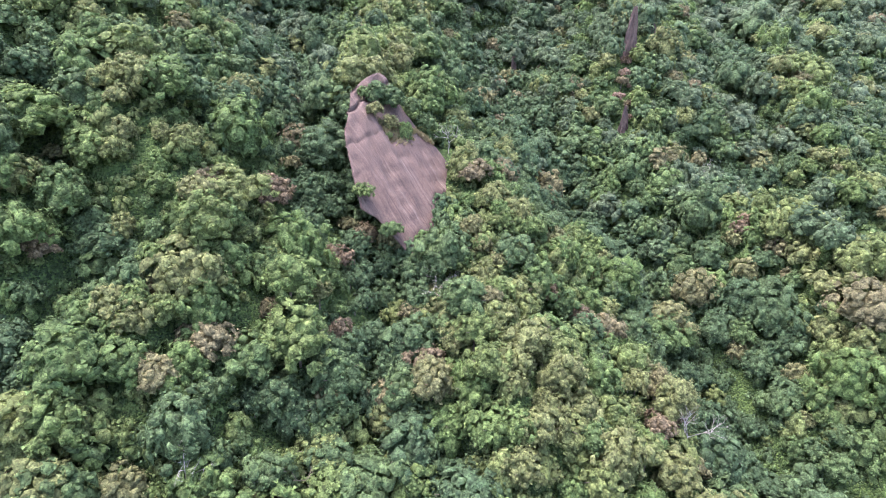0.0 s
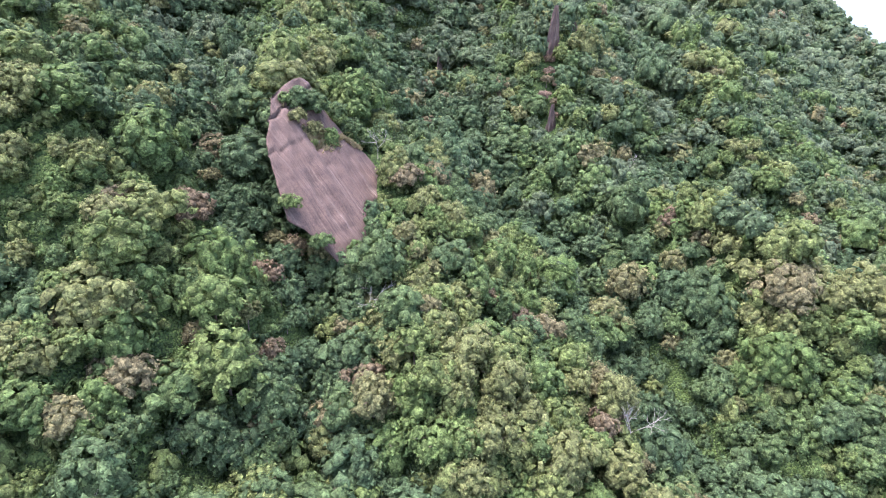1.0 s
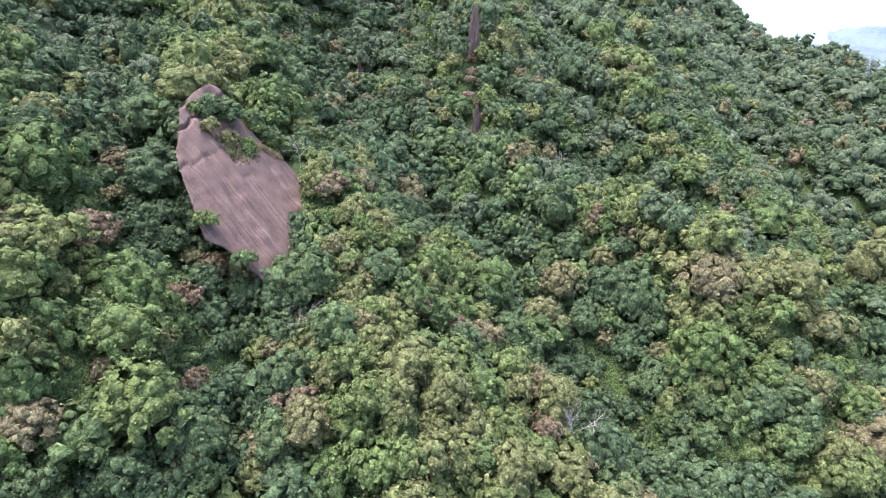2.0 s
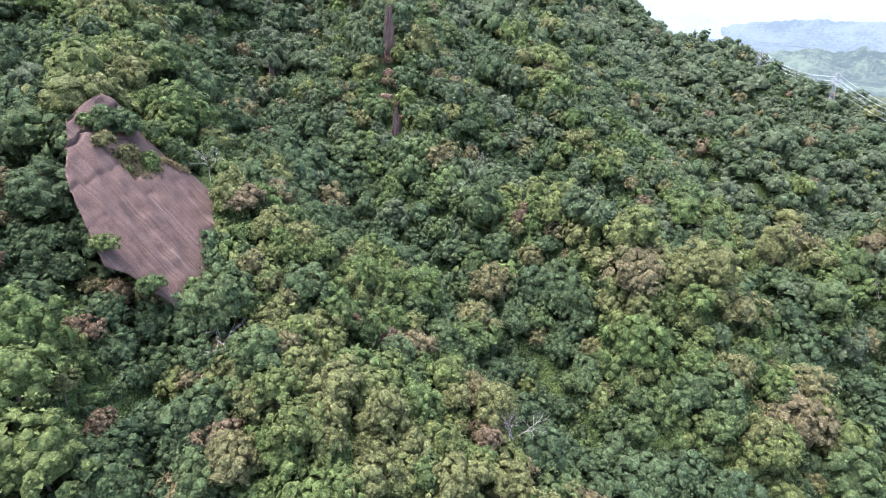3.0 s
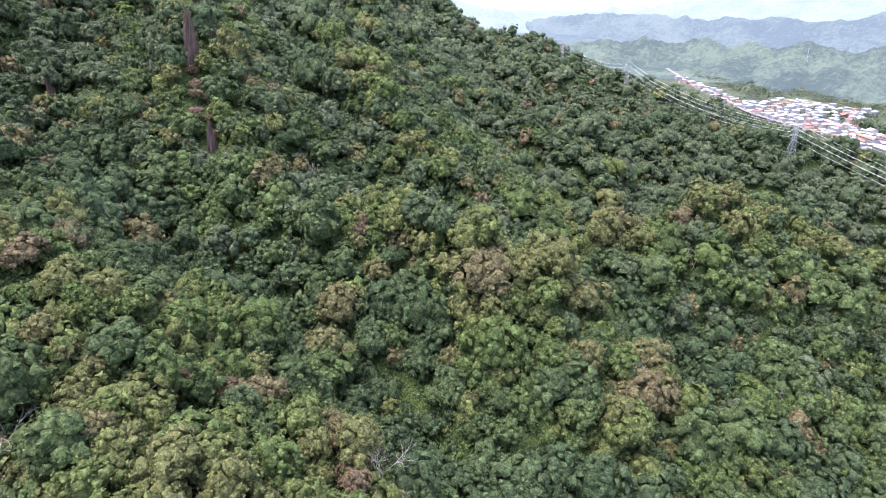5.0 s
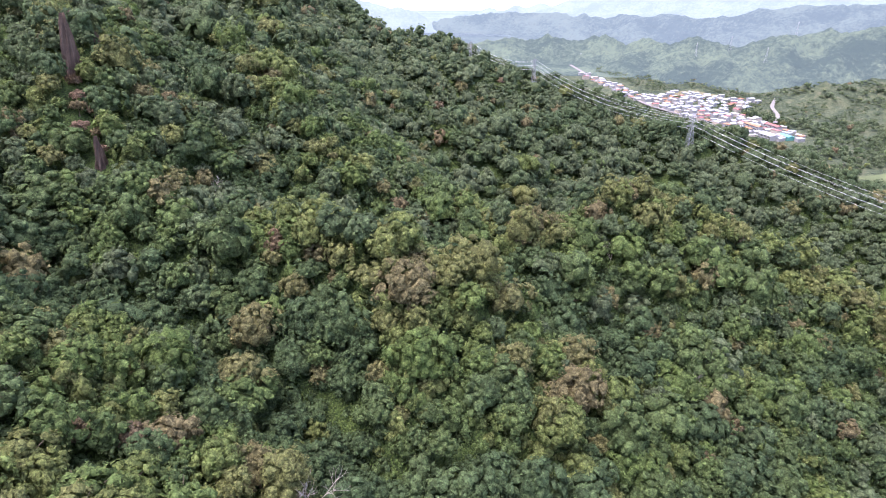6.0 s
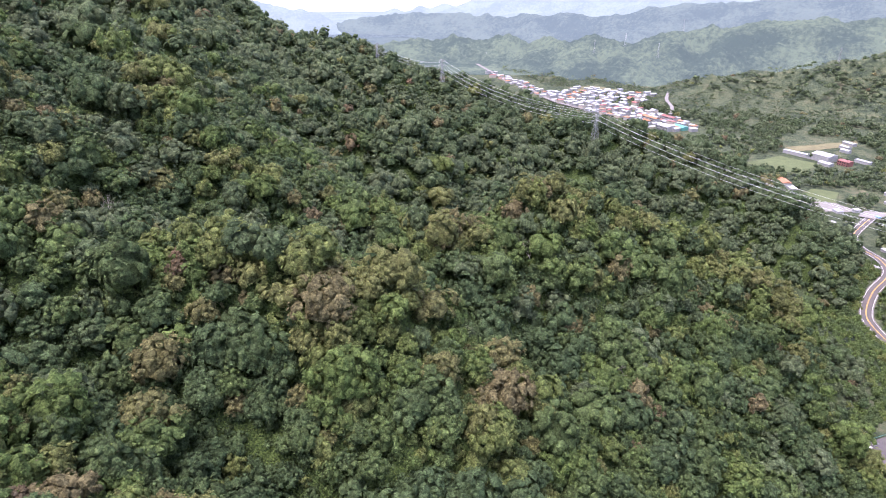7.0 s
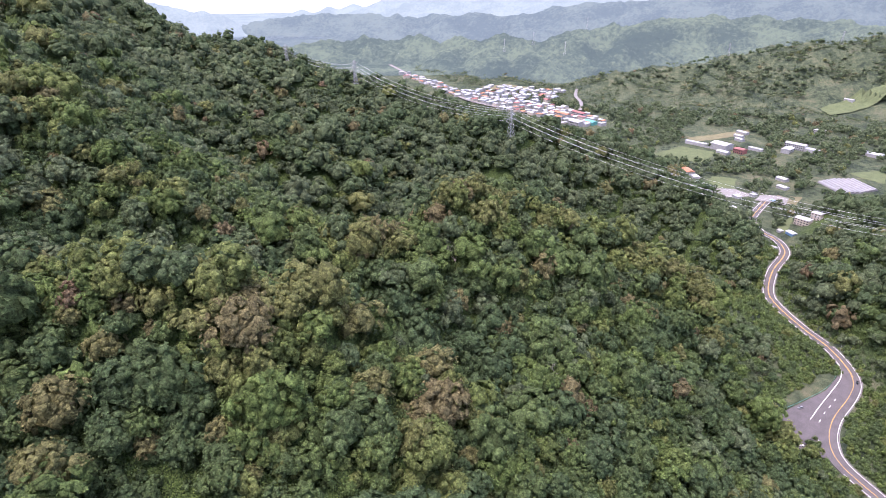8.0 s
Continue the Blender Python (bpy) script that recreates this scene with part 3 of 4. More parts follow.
stuff("distant_woods", "forest on the distant ridges, haze put into its leaf colour", FAR, stand(33, FAR, 10.6, 860, 1500, 7.4, 2))


def hill_scrub():
    """Low scrub on the grassy hill: thick in its folds, thin on the crests."""
    rng, *data = stand(36, FAR, 9.6, 1480, 2080, 4.4, -60, (0.4, 0.8))
    x, y = data[0], data[1]
    d = 22.0
    ridge = land(x, y) - (land(x + d, y) + land(x - d, y) + land(x, y + d) + land(x, y - d)) / 4
    keep = ridge + rng.normal(size=len(x)) * 1.2 < 1.3
    return (rng, *(w[keep] for w in data))


stuff("hill_scrub", "olive scrub in the folds of the grassy hill", FAR, hill_scrub())


def thicket(seed, step, near, far, size):
    """Creepers and shrubs that fill the gaps between the trees."""
    rng = np.random.RandomState(seed)
    x, y = scatter(rng, -far, far, -far, far, step)
    ok = in_fan(x, y, near, far)
    x, y = x[ok], y[ok]
    verge = (off_line(x, y, ROAD) > 7.5) & (off_line(x, y, ROAD) < 50) & (off_line(x, y, LOT) > 16)
    ok = verge
    x, y = x[ok], y[ok]
    n = len(x)
    r = rng.uniform(0.7, 1.3, n) * size
    z = land(x, y) + r * 0.35
    ok = clear_of_rock(x, y, z, r)
    x, y, z, r, n = x[ok], y[ok], z[ok], r[ok], int(ok.sum())
    tone = np.clip(0.42 + 0.14 * wave_noise(x, y, 40, 23) + rng.normal(size=n) * 0.07, 0.1, 0.66)
    return rng, x, y, z, r, rng.randint(0, len(SHRUB), n), rng.uniform(0, 6.28, n), rng.uniform(0.8, 1.5, n), tone


stuff("roadside_shrubs", "bright green shrubs and creepers along the road", SHRUB, thicket(35, 4.0, 300, 760, 2.4), "shrubs")



# ---- hills far across the valley ----
def backdrop(name, label, mat, ridges, lumps, near, far, steps):
    turn = np.radians(np.linspace(-112, -18, steps[0]))
    r, a = np.meshgrid(np.geomspace(near, far, steps[1]), turn, indexing="ij")
    x, y = -np.sin(a) * r, np.cos(a) * r
    wx, wy = x + lumps * 3 * wave_noise(x, y, 260, 51), y + lumps * 3 * wave_noise(x, y, 260, 52)
    z = np.maximum.reduce([crest(wx, wy, n, s, 12) for n, s in ridges])
    z = z + lumps * (1.3 - 3.4 * np.abs(wave_noise(x, y, 330, 53)) + 0.6 * wave_noise(x, y, 150, 56) + 0.5 * wave_noise(x, y, 60, 54, 2) + 0.3 * wave_noise(x, y, 24, 55, 1)) * np.clip(z / 40, 0, 1)
    # Past 1900 m a flat glowing sheet covers the plain as painted haze.
    z = np.maximum(z, np.where(r > 1900, VALLEY + 1.5, VALLEY - 14))
    n, k = z.shape
    i, j = np.meshgrid(np.arange(n - 1), np.arange(k - 1), indexing="ij")
    quads = np.stack([i * k + j, i * k + j + 1, (i + 1) * k + j + 1, (i + 1) * k + j], -1).reshape(-1, 4)
    me = mesh_of(name, np.stack([x, y, z], -1).reshape(-1, 3), quads, smooth=True)
    me.materials.append(mat)
    return tagged(new(name, me), label, "hills", kind="structure")


backdrop("backdrop_near_hills", "wooded hills across the valley with painted-on haze", HAZY_NEAR, [
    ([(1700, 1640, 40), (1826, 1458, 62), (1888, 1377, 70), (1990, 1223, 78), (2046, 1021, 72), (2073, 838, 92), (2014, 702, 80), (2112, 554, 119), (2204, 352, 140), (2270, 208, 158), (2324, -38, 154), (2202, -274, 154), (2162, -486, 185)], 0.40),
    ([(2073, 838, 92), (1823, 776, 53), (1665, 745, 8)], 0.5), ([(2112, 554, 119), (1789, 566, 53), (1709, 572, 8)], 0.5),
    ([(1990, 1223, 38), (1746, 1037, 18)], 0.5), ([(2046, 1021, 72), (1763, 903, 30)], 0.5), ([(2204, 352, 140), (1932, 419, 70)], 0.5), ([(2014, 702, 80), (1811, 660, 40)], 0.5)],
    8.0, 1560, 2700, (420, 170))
backdrop("backdrop_middle_hills", "blue-green hills with painted-on haze", HAZY_MID, [
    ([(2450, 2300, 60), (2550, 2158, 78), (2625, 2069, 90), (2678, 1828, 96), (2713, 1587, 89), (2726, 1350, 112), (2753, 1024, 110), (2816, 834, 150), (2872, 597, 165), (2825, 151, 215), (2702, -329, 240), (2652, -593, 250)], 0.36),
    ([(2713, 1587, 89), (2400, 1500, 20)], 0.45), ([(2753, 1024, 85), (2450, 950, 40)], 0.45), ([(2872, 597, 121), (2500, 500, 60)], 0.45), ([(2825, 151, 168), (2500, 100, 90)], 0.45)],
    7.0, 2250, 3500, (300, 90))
backdrop("backdrop_mountains", "pale mountains at the head of the valley under painted-on haze", HAZY_FAR, [
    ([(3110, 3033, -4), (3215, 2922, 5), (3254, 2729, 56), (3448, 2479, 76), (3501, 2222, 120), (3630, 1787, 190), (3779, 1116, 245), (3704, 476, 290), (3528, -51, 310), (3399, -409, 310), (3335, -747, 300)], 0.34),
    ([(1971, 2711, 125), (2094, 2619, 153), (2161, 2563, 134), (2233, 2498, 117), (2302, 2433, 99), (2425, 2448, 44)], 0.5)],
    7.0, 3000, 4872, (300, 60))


def haze_ring():
    """The bright overcast sky low over the horizon, all round."""
    a = np.linspace(0, 2 * np.pi, 97)[:-1]
    r = np.stack([np.cos(a), np.sin(a)], -1) * 4880
    v = np.concatenate([np.c_[r, np.full(96, -40.0)], np.c_[r, np.full(96, 420.0)]])
    k = np.arange(96)
    me = mesh_of("backdrop_sky", v, np.stack([k, (k + 1) % 96, 96 + (k + 1) % 96, 96 + k], -1))
    me.materials.append(SKY_HAZE)
    return tagged(new("backdrop_sky", me), "pale bright overcast sky above the horizon", "sky", kind="structure")


haze_ring()


# ---- parts and simple solids ----
def part(name, bm, mat, parent=None, label=""):
    me = bpy.data.meshes.new(name)
    bm.to_mesh(me)
    bm.free()
    me.materials.append(mat)
    ob = new(name, me)
    ob.parent = parent
    return tagged(ob, label)


def box(bm, x0, x1, y0, y1, z0, z1, bevel=0.0):
    made = bmesh.ops.create_cube(bm, size=1, matrix=Matrix.LocRotScale(((x0 + x1) / 2, (y0 + y1) / 2, (z0 + z1) / 2), None, (x1 - x0, y1 - y0, z1 - z0)))
    if bevel:
        edges = list({e for v in made["verts"] for e in v.link_edges})
        bmesh.ops.bevel(bm, geom=edges, offset=bevel, segments=2, affect="EDGES")
    return bm


def bar(bm, p, q, r, sides=4):
    p, q = Vector(p), Vector(q)
    m = Matrix.Translation((p + q) / 2) @ (q - p).to_track_quat("Z", "Y").to_matrix().to_4x4()
    bmesh.ops.create_cone(bm, cap_ends=True, segments=sides, radius1=r, radius2=r, depth=(q - p).length, matrix=m)
    return bm


# ---- the bare rock ----
def rock_outcrop():
    """A leaning slab with a set-back cap, flutes, cracks and rounded flanks."""
    left = np.array([(-46, -14), (-36, -19), (-27, -22), (-20, -24), (-15, -28), (5.2, -20.4), (11.3, -17.3), (21, -8.3), (26.2, -4.3), (30, 5.3), (31.8, 12)])
    right = np.array([(-46, 18), (-30, 26), (-21.7, 28.5), (-14, 25.5), (-6, 24.2), (0.7, 23), (8.9, 21.4), (17.7, 18.5), (28.5, 20.4), (31.8, 17)])
    b = np.concatenate([np.linspace(-46, 31.8, 90), [31.6, 31.0, 30.0]])
    u = np.linspace(0, 1, 56)
    bb, uu = np.meshgrid(b, u, indexing="ij")
    la, ra = np.interp(bb, left[:, 0], left[:, 1]), np.interp(bb, right[:, 0], right[:, 1])
    a = la + (ra - la) * np.clip((uu - 0.07) / 0.86, 0, 1)
    back = np.where(uu < 0.07, (0.07 - uu) / 0.07, np.where(uu > 0.93, (uu - 0.93) / 0.07, 0))
    top = np.zeros_like(bb)
    top[-3:] = np.array([3.0, 8.0, 15.0])[:, None]
    out = 1.6 * np.sin(np.pi * np.clip(uu, 0, 1)) ** 0.6 + 0.45 * wave_noise(a * 1.0, bb * 0.16, 7, 61) + 0.5 * wave_noise(a, bb, 17, 62) + 0.16 * wave_noise(a * 1.0, bb * 0.3, 2.2, 63, 2)
    ledge = np.interp(a, [-12, 0.3, 2.0, 9, 16.8, 23], [25, 22, 2.5, 3.5, 5.5, -3])
    shelf = 1 / (1 + np.exp(-(bb - ledge) / 0.35)) * (a > -3)
    out = out - 1.9 * shelf + 0.9 * np.clip((bb - 25) / 6, 0, 1)
    for slope, at, deep, wide in ((0.30, 22.0, 2.2, 0.45), (-0.20, 27.0, 1.8, 0.4), (0.05, 8.5, 0.8, 0.35), (0.02, -3.0, 0.5, 0.3)):
        line = at + slope * a + 0.5 * np.sin(a * 0.8 + at)
        out = out - deep * np.exp(-(((bb - line) / wide) ** 2)) * (a < (30 if at > 20 else 4))
    p = ROCK_AT + a[..., None] * ROCK_RIGHT + bb[..., None] * ROCK_UP + out[..., None] * ROCK_OUT
    p = p + (back**1.4 * 16 + top)[..., None] * np.array((0.02, 0.93, -0.36))
    fall = np.stack([a + 0.04 * bb, bb, back * 4], -1)
    root = tagged(base("rock_outcrop", *(ROCK_AT - (0, 0, 40))), "huge bare slab of purplish-pink streaked rock rising from the forest", "rock")
    cut = int(np.argmin(np.abs(b - 22.5)))
    for name, lo, hi, label in (("slab", 0, cut + 1, "smooth streaked rock face"), ("cap_block", cut, len(b), "cracked block on the rock's top")):
        q, f = p[lo:hi], fall[lo:hi]
        n, k = q.shape[:2]
        i, j = np.meshgrid(np.arange(n - 1), np.arange(k - 1), indexing="ij")
        quads = np.stack([i * k + j, i * k + j + 1, (i + 1) * k + j + 1, (i + 1) * k + j], -1).reshape(-1, 4)
        me = mesh_of(name, q.reshape(-1, 3) - (ROCK_AT - (0, 0, 40)), quads, smooth=True)
        me.attributes.new("fall", "FLOAT_VECTOR", "POINT").data.foreach_set("vector", f.astype(np.float32).ravel())
        me.materials.append(ROCK)
        ob = new(name, me)
        ob.parent = root
        tagged(ob, label)


rock_outcrop()


def on_rock(a, b, out=0.0):
    ledge = np.interp(a, [-12, 0.3, 2.0, 9, 16.8, 23], [25, 22, 2.5, 3.5, 5.5, -3])
    return ROCK_AT + a * ROCK_RIGHT + b * ROCK_UP + (out + 1.4 - (1.9 if b > ledge and a > -3 else 0.0)) * ROCK_OUT


def crag(name, x, y, wide, tall, lean, turn, seed, label):
    """A jagged fin of rock standing out of the trees."""
    rng = np.random.RandomState(seed)
    z0 = float(land(x, y))
    h, a = np.meshgrid(np.linspace(0, 1, 26), np.linspace(0, 2 * np.pi, 28, endpoint=False), indexing="ij")
    r = wide * (1 - 0.75 * h**1.5) * (1 + 0.25 * np.sin(3 * a + 5 * h) + 0.18 * np.sin(7 * a - 9 * h) + 0.06 * rng.uniform(-1, 1, h.shape))
    x1, y1 = np.cos(a) * r, np.sin(a) * r * 0.45
    c, s = math.cos(turn), math.sin(turn)
    p = np.stack([x + x1 * c - y1 * s + lean * h, y + x1 * s + y1 * c, z0 - 4 + (tall + 4) * h + 0.8 * np.sin(4 * a)], -1)
    n, k = h.shape
    i, j = np.meshgrid(np.arange(n - 1), np.arange(k), indexing="ij")
    quads = np.stack([i * k + j, i * k + (j + 1) % k, (i + 1) * k + (j + 1) % k, (i + 1) * k + j], -1).reshape(-1, 4)
    tip = p[-1].mean(0)[None] + (0, 0, 0.6)
    fan = np.stack([(n - 1) * k + np.arange(k), (n - 1) * k + (np.arange(k) + 1) % k, np.full(k, n * k)], -1)
    me = mesh_of(name, np.concatenate([p.reshape(-1, 3), tip]), quads, fan)
    me.attributes.new("fall", "FLOAT_VECTOR", "POINT").data.foreach_set("vector", np.concatenate([np.stack([a * wide, h * tall, 0 * h], -1).reshape(-1, 3), [[0, 0, 0]]]).astype(np.float32).ravel())
    me.materials.append(ROCK)
    return tagged(new(name, me), label, "rock")


crag("crag", 107.4, 365.2, 4.6, 28, 2.5, 0.3, 71, "jagged fin of pinkish-grey rock above the treetops")
crag("crag", 126.1, 396.3, 8.0, 15, -3.0, 0.2, 72, "broad pinkish rock face among trees on the crest")
crag("crag", 96.8, 318.3, 3.0, 13, 0.5, 0.4, 73, "small weathered rock face with reddish scrub")
crag("crag", 47.6, 423.7, 3.2, 17, 0.8, 0.6, 74, "slender grey stone tooth among the trees")


# ---- pylons and power lines ----
def pylon(x, y, tall, turn, label, z=None):
    z = float(land(x, y)) if z is None else z
    root = tagged(base("pylon", x, y, z - 0.5, turn), label, "pylon", "pylons along the ridge")
    w0, w1 = tall * 0.095, tall * 0.028

    def corner(k, h):
        w = w0 + (w1 - w0) * min(1.0, h / (tall * 0.68))
        return ((-w, -w, h), (w, -w, h), (w, w, h), (-w, w, h))[k % 4]

    thick = tall * 0.0034
    levels = [0, 0.14, 0.27, 0.38, 0.48, 0.57, 0.65, 0.72, 0.79, 0.86, 0.93, 1.0]
    for k in range(4):
        bm = bmesh.new()
        for a, b in zip(levels, levels[1:]):
            bar(bm, corner(k, a * tall), corner(k, b * tall), thick)
        part("leg", bm, STEEL, root)
    for k in range(4):
        bm = bmesh.new()
        for a, b in zip(levels, levels[1:]):
            bar(bm, corner(k, a * tall), corner(k + 1, b * tall), thick * 0.55)
            bar(bm, corner(k + 1, a * tall), corner(k, b * tall), thick * 0.55)
            bar(bm, corner(k, b * tall), corner(k + 1, b * tall), thick * 0.5)
        part("bracing", bm, STEEL, root)
    tips = []
    for h, reach in ((0.70, 0.155), (0.82, 0.14), (0.94, 0.125)):
        for side in (-1, 1):
            bm = bmesh.new()
            tip = (side * reach * tall, 0, h * tall)
            for k in (0, 3) if side < 0 else (1, 2):
                bar(bm, corner(k, h * tall), tip, thick * 0.7)
                bar(bm, corner(k, (h + 0.05) * tall), tip, thick * 0.6)
            arm = part("arm", bm, STEEL, root)
            bm = bmesh.new()
            bar(bm, tip, (tip[0], 0, tip[2] - tall * 0.035), thick * 1.1, 6)
            part("insulator", bm, GREY_WALL, arm)
            tips.append(pose(x, y, z - 0.5, 0, 0, turn) @ Vector((tip[0], 0, tip[2] - tall * 0.035)))
    return tips


def cable(p, q, sag, r):
    cu = bpy.data.curves.new("power_line", "CURVE")
    cu.dimensions, cu.bevel_depth, cu.bevel_resolution = "3D", r, 1
    sp = cu.splines.new("POLY")
    sp.points.add(24)
    for n, pt in enumerate(sp.points):
        t = n / 24
        pt.co = (*(p.lerp(q, t) - Vector((0, 0, 4 * sag * t * (1 - t)))), 1)
    cu.materials.append(WIRE)
    return tagged(new("power_line", cu), "thin pale overhead power cable sagging between pylons", "power line", "power lines over the valley")


tower_a = pylon(682, 285, 46, -28, "grey lattice steel pylon on a wooded spur")
tower_b = pylon(831, 604, 48, -28, "grey lattice steel pylon on a forested ridge")
tower_c = pylon(1022, 903, 46, -30, "grey lattice steel pylon fading into haze")
far_end = [Vector((612, -118, 92)) + (v - tower_a[0]) for v in tower_a]
for row, sag, r in ((zip(tower_c, tower_b), 12, 0.09), (zip(tower_b, tower_a), 14, 0.08), (zip(tower_a, far_end), 16, 0.062)):
    for p, q in row:
        cable(p, q, sag, r)
for x, y in ((1952, -153), (1811, 106)):
    pylon(x, y, 42, 20, "small distant lattice pylon on a grassy ridge")
for x, y, z in ((1850, 552, 66), (2002, 702, 74), (1887, 759, 60), (2113, 557, 116)):
    pylon(x, y, 40, 20, "small distant lattice pylon on a wooded hill", z)


# ---- road, car park and markings ----
def ribbon(name, line, a, b, lift, mat, parent=None):
    """A strip along a plan curve between the offsets a and b."""
    line = np.asarray(line, float)
    d = np.gradient(line, axis=0)
    d /= np.linalg.norm(d, axis=1, keepdims=True)
    side = np.stack([d[:, 1], -d[:, 0]], -1)
    n = len(line)
    edge = [line + side * np.broadcast_to(o, (n,))[:, None] for o in (a, b)]
    top = np.concatenate([np.c_[e, np.full(n, ROAD_Z + lift)] for e in edge])
    low = top - (0, 0, 0.35)
    k = np.arange(n - 1)
    quads = np.concatenate([np.stack([k, k + 1, n + k + 1, n + k], -1), np.stack([2 * n + k, 2 * n + k + 1, k + 1, k], -1), np.stack([n + k, n + k + 1, 3 * n + k + 1, 3 * n + k], -1)])
    me = mesh_of(name, np.concatenate([top, low]), quads)
    me.materials.append(mat)
    ob = new(name, me)
    ob.parent = parent
    return ob


way = eased(ROAD)
CONCRETE = plain("weathered_concrete", (0.16, 0.155, 0.15), 0.9)
road = tagged(ribbon("road", way, -5.4, 5.4, 0.0, ASPHALT), "winding two-lane grey asphalt mountain road", "road", kind="structure")
ribbon("edge_line", way[:17], -4.75, -4.45, 0.012, WHITE_LINE, road)
ribbon("edge_line", way[48:], -4.75, -4.45, 0.012, WHITE_LINE, road)
ribbon("edge_line", way, 4.45, 4.75, 0.012, WHITE_LINE, road)
ribbon("centre_line", way[:40], -0.5, -0.2, 0.012, YELLOW_LINE, road)
ribbon("centre_line", way[38:], -0.5, -0.2, 0.012, YELLOW_LINE, road)
ribbon("centre_line", way[44:], 0.1, 0.4, 0.012, YELLOW_LINE, road)
ribbon("kerb", way[:14], -5.75, -5.4, 0.25, CONCRETE, road)
ribbon("kerb", way[47:], -5.75, -5.4, 0.25, CONCRETE, road)
ribbon("kerb", way, 5.4, 5.75, 0.25, CONCRETE, road)


def flat(name, corners, z, mat, label, category, parent=None, kind="structure", thick=0.4):
    bm = bmesh.new()
    ring = [bm.verts.new((x, y, z)) for x, y in corners]
    face = bm.faces.new(ring)
    if face.normal.z < 0 or face.calc_area() == 0:
        face.normal_update()
    bmesh.ops.recalc_face_normals(bm, faces=[face])
    if face.normal.z < 0:
        face.normal_flip()
    made = bmesh.ops.extrude_face_region(bm, geom=[face])
    bmesh.ops.translate(bm, verts=[v for v in made["geom"] if isinstance(v, bmesh.types.BMVert)], vec=(0, 0, -thick))
    bmesh.ops.recalc_face_normals(bm, faces=bm.faces)
    ob = part(name, bm, mat, parent)
    return tagged(ob, label, category, kind=kind) if label else ob


lot = flat("car_park", [(413, -9.5), (423, -12), (439, -20), (455, -32), (481, -50), (503, -58.5), (520, -61), (500, -69), (479, -64), (446, -51.5), (420, -47.5), (400, -48), (401.6, -38), (404, -26.5), (408.8, -17)], ROAD_Z + 0.004, ASPHALT, "grey asphalt lay-by widening beside the road", "car park")
for x, y in ((439.7, -43.1), (450.9, -46.7), (460.4, -50.6), (470.6, -54.7), (416.6, -40.9)):
    flat("lane_dash", [(x - 1.72, y + 0.50), (x + 1.58, y - 0.80), (x + 1.72, y - 0.50), (x - 1.58, y + 0.80)], ROAD_Z + 0.02, WHITE_LINE, "", "", lot, thick=0.01)
ribbon("lot_line", eased([(438.6, -37.3), (458, -44.2), (482.6, -53.8), (500.7, -60.3), (512.5, -61.9), (524, -60.6)]), -0.2, 0.2, 0.02, WHITE_LINE, lot)


def guard_rail():
    line = eased([(412, -8.6), (423, -11.2), (439.5, -19.2), (455.6, -31.2), (481.5, -49.2), (503, -57.6), (520, -60)], 4)
    root = tagged(base("guard_rail", 0, 0, 0), "low green steel guard rail around the lay-by", "guard rail")
    ob = ribbon("rail", line, -0.05, 0.05, 0.9, BLUE_ROOF, root)
    ob.data.materials.clear()
    ob.data.materials.append(TEAL_ROOF)
    for x, y in line[::2]:
        bm = bmesh.new()
        box(bm, x - 0.08, x + 0.08, y - 0.08, y + 0.08, ROAD_Z - 0.4, ROAD_Z + 0.95)
        part("post", bm, STEEL, root)


guard_rail()


# ---- vehicles ----
def car(x, y, turn, paint, label, long=4.5):
    root = tagged(base("car", x, y, ROAD_Z + 0.005, turn), label, "car", "cars by the road")
    bm = bmesh.new()
    box(bm, -0.88, 0.88, -long / 2, long / 2, 0.3, 0.92, 0.14)
    part("body", bm, paint, root)
    bm = bmesh.new()
    box(bm, -0.78, 0.78, -long * 0.36, long * 0.22, 0.88, 1.38, 0.05)
    for v in bm.verts:
        if v.co.z > 1.2:
            v.co.x *= 0.84
            v.co.y = v.co.y * 0.72 - 0.1
    part("windows", bm, GLASS, root, "dark tinted glass")
    bm = bmesh.new()
    box(bm, -0.64, 0.64, -long * 0.27, long * 0.13, 1.36, 1.45, 0.03)
    part("roof", bm, paint, root)
    for sx in (-0.82, 0.82):
        for sy in (-long * 0.31, long * 0.31):
            bm = bmesh.new()
            bmesh.ops.create_cone(bm, cap_ends=True, segments=14, radius1=0.33, radius2=0.33, depth=0.22, matrix=pose(sx, sy, 0.33, 0, 90, 0))
            part("wheel", bm, TYRE, root, "black tyre")
    for sx in (-0.6, 0.6):
        bm = bmesh.new()
        box(bm, sx - 0.18, sx + 0.18, long / 2 - 0.06, long / 2 + 0.02, 0.62, 0.76)
        part("headlight", bm, WHITE_LINE, root)
        bm = bmesh.new()
        box(bm, sx - 0.18, sx + 0.18, -long / 2 - 0.02, -long / 2 + 0.06, 0.66, 0.8)
        part("tail_light", bm, RED_ROOF, root)


